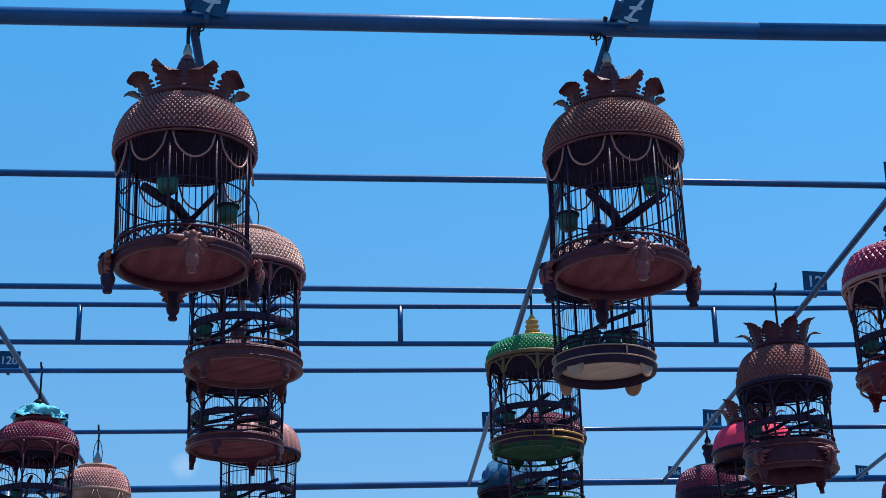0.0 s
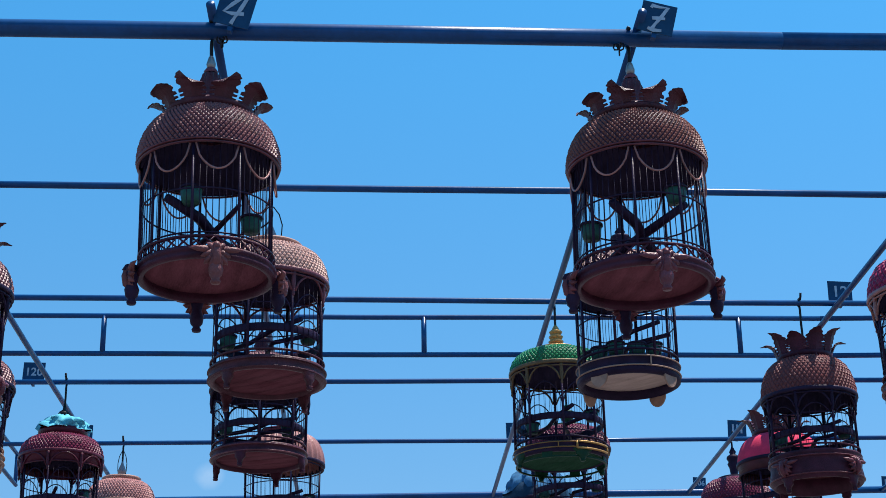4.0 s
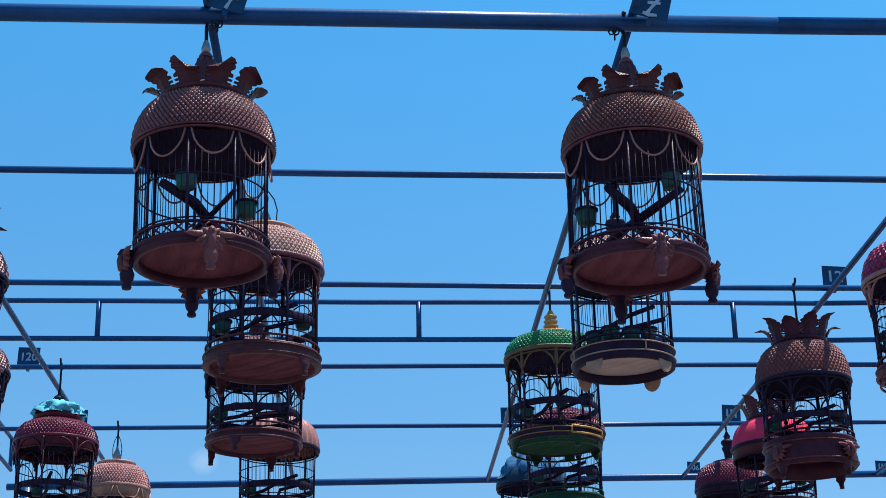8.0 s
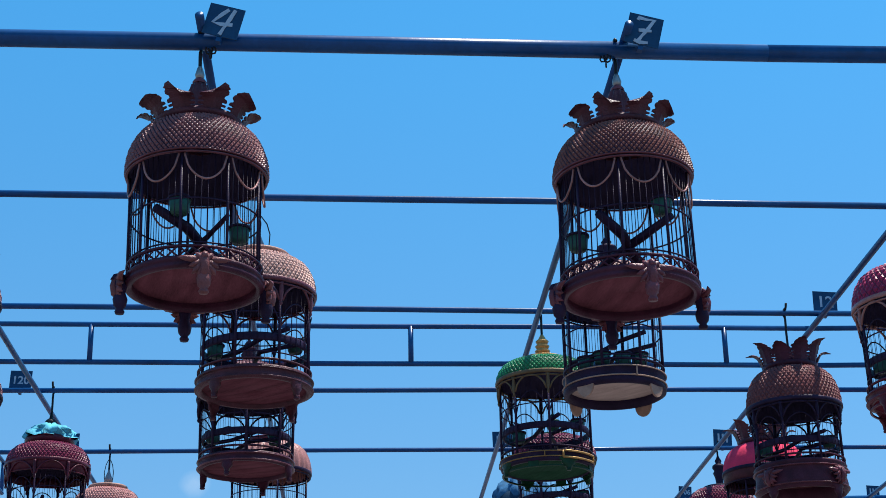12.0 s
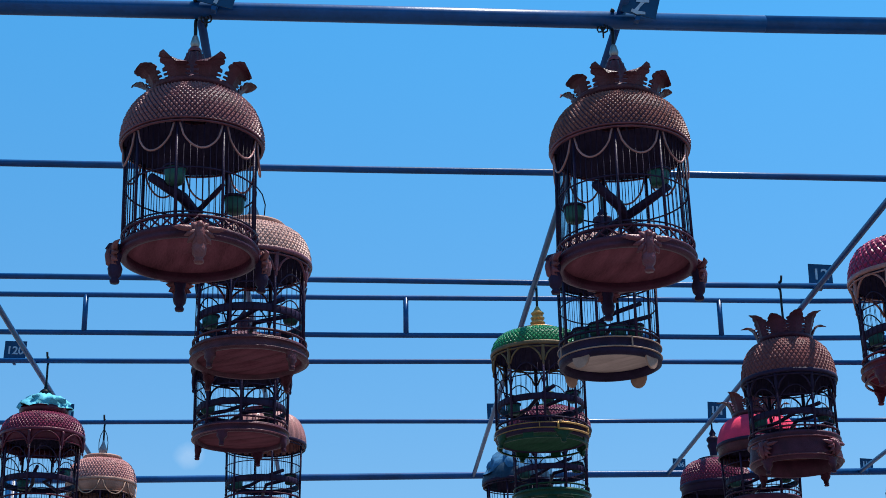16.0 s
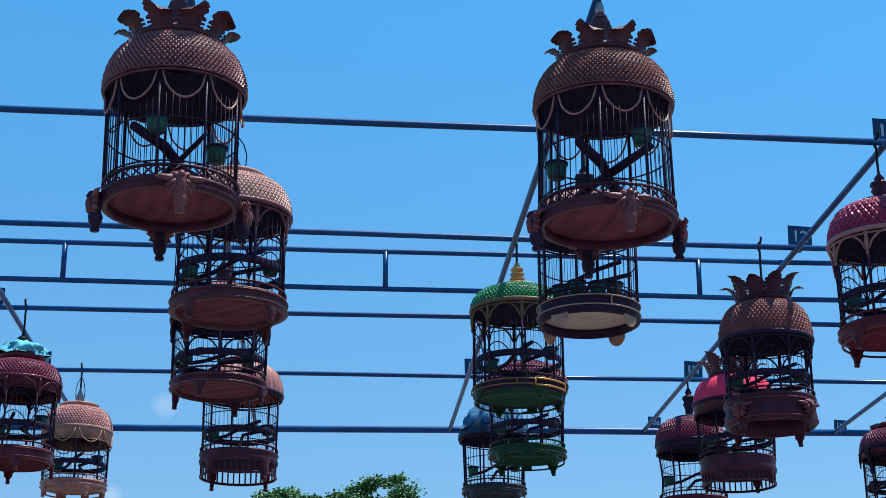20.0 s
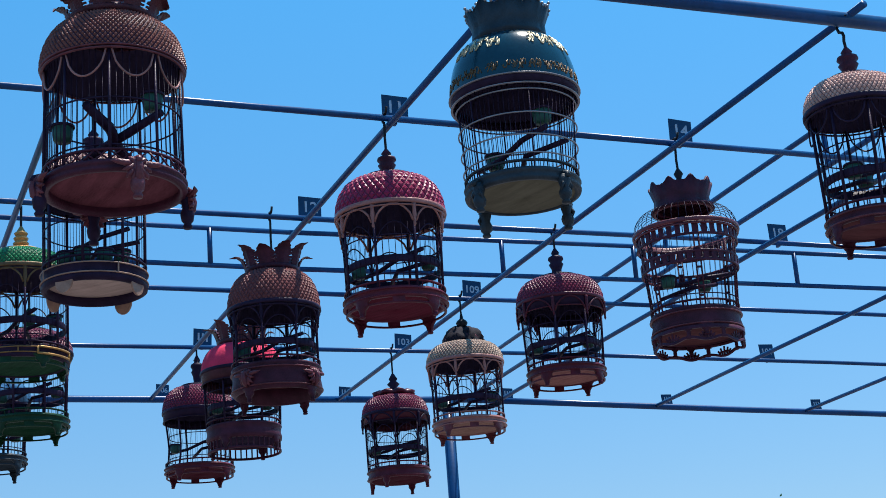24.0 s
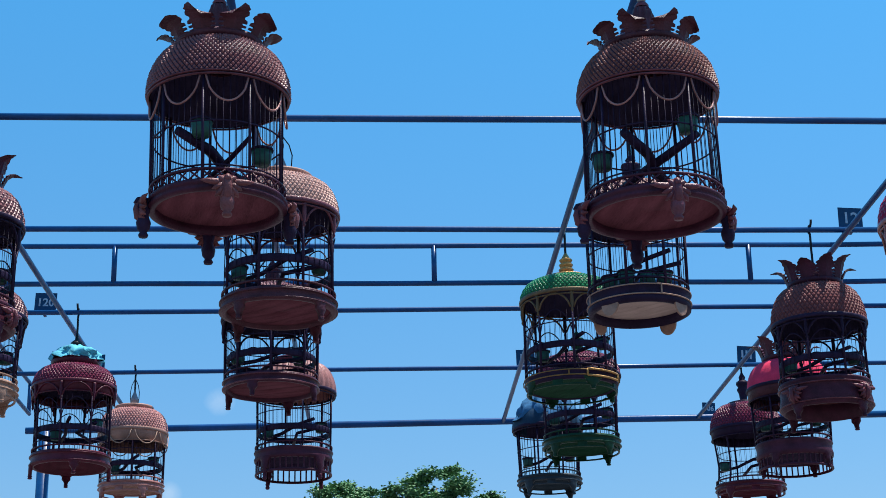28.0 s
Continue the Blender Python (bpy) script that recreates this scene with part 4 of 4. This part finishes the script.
birdcage("pale woven dome cage in brown wood", -0.247, "A", 3.445, 3.334, 3.063, 3.023, 0.180, 0.169, rot=-40, cap="spire", dome_m=WEAVE_TAN, cells=(78, 17), base_m=CROWN_RED, floor_m=FLOOR_RED, recess=0.010, cap_m=TAN, frame_m=DARK, arch="arcade", arch_m=BROWN, slots=False, drop=0.05)
birdcage("dark cage with white-hooped base and white floor", 0.848, "A", 3.428, 3.316, 3.076, 3.020, 0.166, 0.152, rot=-45, cap="finial", dome_m=WEAVE_TAN, base_m=DARK, floor_m=CREAM, frame_m=DARK, foot_m=CREAM_DULL, drop=0.03, cups=5, cup_at=((-150, 0.030), (-118, 0.034), (-84, 0.028), (-52, 0.034), (60, 0.05)), mid=False,
         arch="none", stripes=CREAM_DULL, plate_feet=True, slots=False, recess=0.024)
birdcage("magenta woven dome cage with arcaded rim and turned finial", 1.810, "A", 3.440, 3.318, 3.039, 3.006, 0.179, 0.161, rot=-62, cap="finial", dome_m=WEAVE_MAGENTA, cells=(46, 11), base_m=RED_WOOD, floor_m=RED_WOOD, cap_m=FOOT_DARK, arch="arcade",
         arch_m=BROWN_LIGHT, frame_m=DARK, foot_m=MAROON, drop=0.056)
birdcage("dark pierced-wood cage with wire dome and fluted crown", 2.921, "A", 3.405, 3.322, 3.024, 2.950, 0.183, 0.151, rot=-20, cap="pot", cap_m=FOOT_DARK, dome="wire", arch="band", mid=False, drop=0.03, bars=48, posts=6, rt=0.55, slots=False, apron=True, base_m=FOOT_DARK)
birdcage("brown cage with leaf-carved crown and woven dome", -1.194, "A", 3.414, 3.302, 3.046, 2.972, 0.175, 0.160, rot=-30, recess=0.045, boss=15, slots=False, drop=0.045, cap="leafcrown", cap_m=FOOT_DARK, arch="arcade", arch_m=DARK, frame_m=DARK)
birdcage("brown cage with leaf crown and deep carved base", 1.707, "B", 3.429, 3.283, 3.058, 2.955, 0.174, 0.163, rot=-55, cells=(60, 16), dome_m=WEAVE_RUSSET, recess=0.06, cap="leafcrown", cap_m=FOOT_DARK, arch="arcade", arch_m=DARK, frame_m=DARK, slots=False, drop=0.045, boss=0)
birdcage("maroon woven dome cage with turned black finial", 2.922, "B", 3.459, 3.356, 3.081, 3.048, 0.177, 0.153, band_h=0.045, rot=-58, cap="finial", dome_m=WEAVE_MAROON, base_m=MAROON, floor_m=BROWN_LIGHT, cap_m=DARK, arch="arcade", arch_m=MAROON, frame_m=DARK, drop=0.05, fs=1.2)
birdcage("green woven dome cage with gold rings and gilt finial", 0.768, "B", 3.459, 3.378, 3.083, 3.047, 0.176, 0.165, rot=-70, cap="pagoda", dome_m=WEAVE_GREEN, base_m=DARK, floor_m=GREEN_PALE, cap_m=GOLD, arch="arcade", arch_m=BRASS, stripes=OLD_GOLD, rim_m=BRASS, glint_arc=(-78, -28),
         frame_m=DARK, foot_m=GREEN, drop=0.035)
birdcage("brown wooden cage with broad brown base", -0.324, "B", 3.425, 3.308, 3.080, 3.044, 0.181, 0.166, rot=-20, cap="finial", floor_m=FLOOR_RED, recess=0.010, arch="arcade", arch_m=DARK, frame_m=DARK, slots=False)
birdcage("brown cage with cream base board", -1.391, "B", 3.423, 3.319, 3.073, 3.038, 0.182, 0.159, rot=-35, cap="finial", base_m=CREAM_DULL, floor_m=CREAM, arch="arcade", frame_m=DARK, arch_m=DARK)
birdcage("maroon cage with pale blue cloth on its top", -1.213, "D", 3.416, 3.326, 3.036, 2.985, 0.174, 0.160, band_h=0.045, rot=-75, cap="blue_cloth", dome_m=WEAVE_MAROON, base_m=MAROON, floor_m=FLOOR_MAROON, arch="arcade", arch_m=MAROON, frame_m=DARK, slots=False, drop=0.05)
birdcage("ribbed brown dome cage with barred base", -0.283, "D", 3.422, 3.292, 3.040, 2.994, 0.176, 0.160, rot=-45, cap="spire", dome="ribbed", dome_m=BROWN_LIGHT, floor_m=DARK, arch="none", posts=6, drop=0.085, frame_m=DARK, slots=False, skirt=0.05)
birdcage("green cage with maroon woven dome", 0.937, "D", 3.443, 3.353, 3.077, 3.041, 0.178, 0.159, rot=-52, cap="finial", dome_m=WEAVE_MAROON, base_m=GREEN, floor_m=GREEN, arch="arcade", arch_m=DARK, frame_m=DARK)
birdcage("cage with bright pink cloth dome and barred base", 1.846, "D", 3.411, 3.290, 3.050, 2.983, 0.178, 0.157, rot=-45, cap="leafcrown", dome="cloth", dome_m=PINK, band_h=0.052, floor_m=DARK, arch="none", posts=6, cap_m=CROWN_RED, drop=0.052, frame_m=DARK, slots=False, skirt=0.042)
birdcage("pale woven dome cage with black cloth on its top", 2.901, "D", 3.442, 3.350, 3.080, 3.047, 0.177, 0.162, rot=-60, cap="black_cloth", dome_m=WEAVE_GREY, base_m=BROWN_LIGHT, floor_m=TAN, arch="arcade", arch_m=BROWN_LIGHT, frame_m=DARK, foot_m=BROWN, drop=0.05)
birdcage("pinkish tan dome cage with looped rim", -1.101, "E", 3.471, 3.357, 3.111, 3.080, 0.165, 0.149, rot=-60, cap="spire", dome_m=WEAVE_ROSE, base_m=BROWN_LIGHT, floor_m=TAN, cap_m=TAN, band_h=0.058, rim_m=TAN, arch="loop", arch_m=CREAM_DULL, frame_m=DARK)
birdcage("slender dark cage under a crumpled pale blue cloth", 0.912, "E", 3.449, 3.350, 3.109, 3.078, 0.170, 0.149, rot=-48, cap="drape", dome="cloth", dome_m=BLUE_DOME, base_m=TEAL_WOOD, floor_m=TEAL_WOOD, cap_m=BLUE_DOME, arch="none", frame_m=DARK, mid=False, drop=0.065)
birdcage("maroon waisted cage with turned finial", 1.887, "E", 3.455, 3.332, 3.062, 3.032, 0.173, 0.162, band_h=0.045, rot=-50, cap="finial", dome_m=WEAVE_MAROON, base_m=MAROON, floor_m=FLOOR_MAROON, cap_m=DARK, arch="none", fs=1.45, bulge=-0.028, posts=6, bars=36, frame_m=DARK, mid=False)
birdcage("maroon cage with flower collar and finial", 2.910, "E", 3.418, 3.321, 3.043, 2.987, 0.169, 0.153, band_h=0.045, rot=-45, cap="flower", dome_m=WEAVE_MAROON, base_m=MAROON, floor_m=FLOOR_MAROON, cap_m=MAROON, arch="arcade", arch_m=DARK, frame_m=DARK, slots=False, drop=0.05)


# ---- trees ----
def tree(x, y, height, lobes, leaves, seed, label):
    rnd = random.Random(seed)
    t = tagged(new("tree"), label, "tree", "trees behind the frame")
    t.matrix_world = pose(x, y, 0)
    trunk = [(0.12 * math.sin(i * 0.9), 0.1 * math.cos(i * 1.3), height * 0.62 * i / 7) for i in range(8)]
    tr = put("trunk", tube(trunk, [0.2 - 0.016 * i for i in range(8)], 10), BARK, t)
    lv, lf = [], []
    for cx, cy, cz, rad in lobes:
        for b in range(5):
            s = Vector(trunk[rnd.randint(4, 7)])
            e = Vector((cx, cy, cz)) + Vector((rnd.uniform(-1, 1), rnd.uniform(-1, 1), rnd.uniform(-0.4, 0.9))) * rad * 0.75
            mids = [s.lerp(e, q / 5) + Vector((rnd.uniform(-1, 1), rnd.uniform(-1, 1), rnd.uniform(-1, 1))) * 0.06 * (q % 5 > 0) for q in range(6)]
            put("limb", tube(mids, [0.06 * (1 - q / 6.5) for q in range(6)], 6), BARK, tr)
        clumps = []
        for c in range(int(34 * rad)):
            d = Vector((rnd.gauss(0, 1), rnd.gauss(0, 1), rnd.gauss(0.25, 0.9))).normalized() * rad * rnd.uniform(0.5, 1.12)
            clumps.append((Vector((cx, cy, cz)) + d, rnd.uniform(0.13, 0.27)))
        for i in range(int(leaves * rad * 3.2)):
            c, cr = rnd.choice(clumps)
            p = c + Vector((rnd.gauss(0, 0.42), rnd.gauss(0, 0.42), rnd.gauss(0, 0.20))) * cr
            ax = Vector((rnd.gauss(0, 1), rnd.gauss(0, 1), rnd.gauss(-0.25, 0.4))).normalized()
            sd = ax.cross(Vector((rnd.gauss(0, 0.4), rnd.gauss(0, 0.4), 1))).normalized()
            ln, wd = rnd.uniform(0.045, 0.085), rnd.uniform(0.016, 0.030)
            k = len(lv)
            up = ax.cross(sd) * 0.012
            lv += [p, p + ax * ln * 0.5 + sd * wd + up, p + ax * ln, p + ax * ln * 0.5 - sd * wd + up]
            lf += [(k, k + 1, k + 2), (k, k + 2, k + 3)]
    put("crown", (lv, lf, False), LEAF, t)
    return t


tree(0.9, 25.0, 6.6, [(-1.30, 0, 5.84, 0.50), (-0.80, 0.3, 5.88, 0.50), (-0.05, 0, 6.10, 0.50), (0.32, 0, 6.10, 0.52), (0.62, -0.2, 5.84, 0.52), (1.10, 0.1, 5.48, 0.55), (-0.9, 0, 5.2, 0.85), (0.2, 0, 5.3, 0.85), (1.0, 0, 4.9, 0.85)], 2600, 3,
     "broad green tree with airy crown in sunlight")
tree(3.95, 26.0, 5.8, [(-0.04, 0, 5.72, 0.09), (-0.02, 0, 5.55, 0.11), (0.2, 0, 4.9, 0.5)], 1800, 8, "small leafy tree with thin top shoots")
tree(16.5, 25.0, 5.6, [(0, 0, 5.25, 0.45), (0.5, 0.2, 4.7, 0.7)], 1800, 12, "small leafy tree far behind the frame")
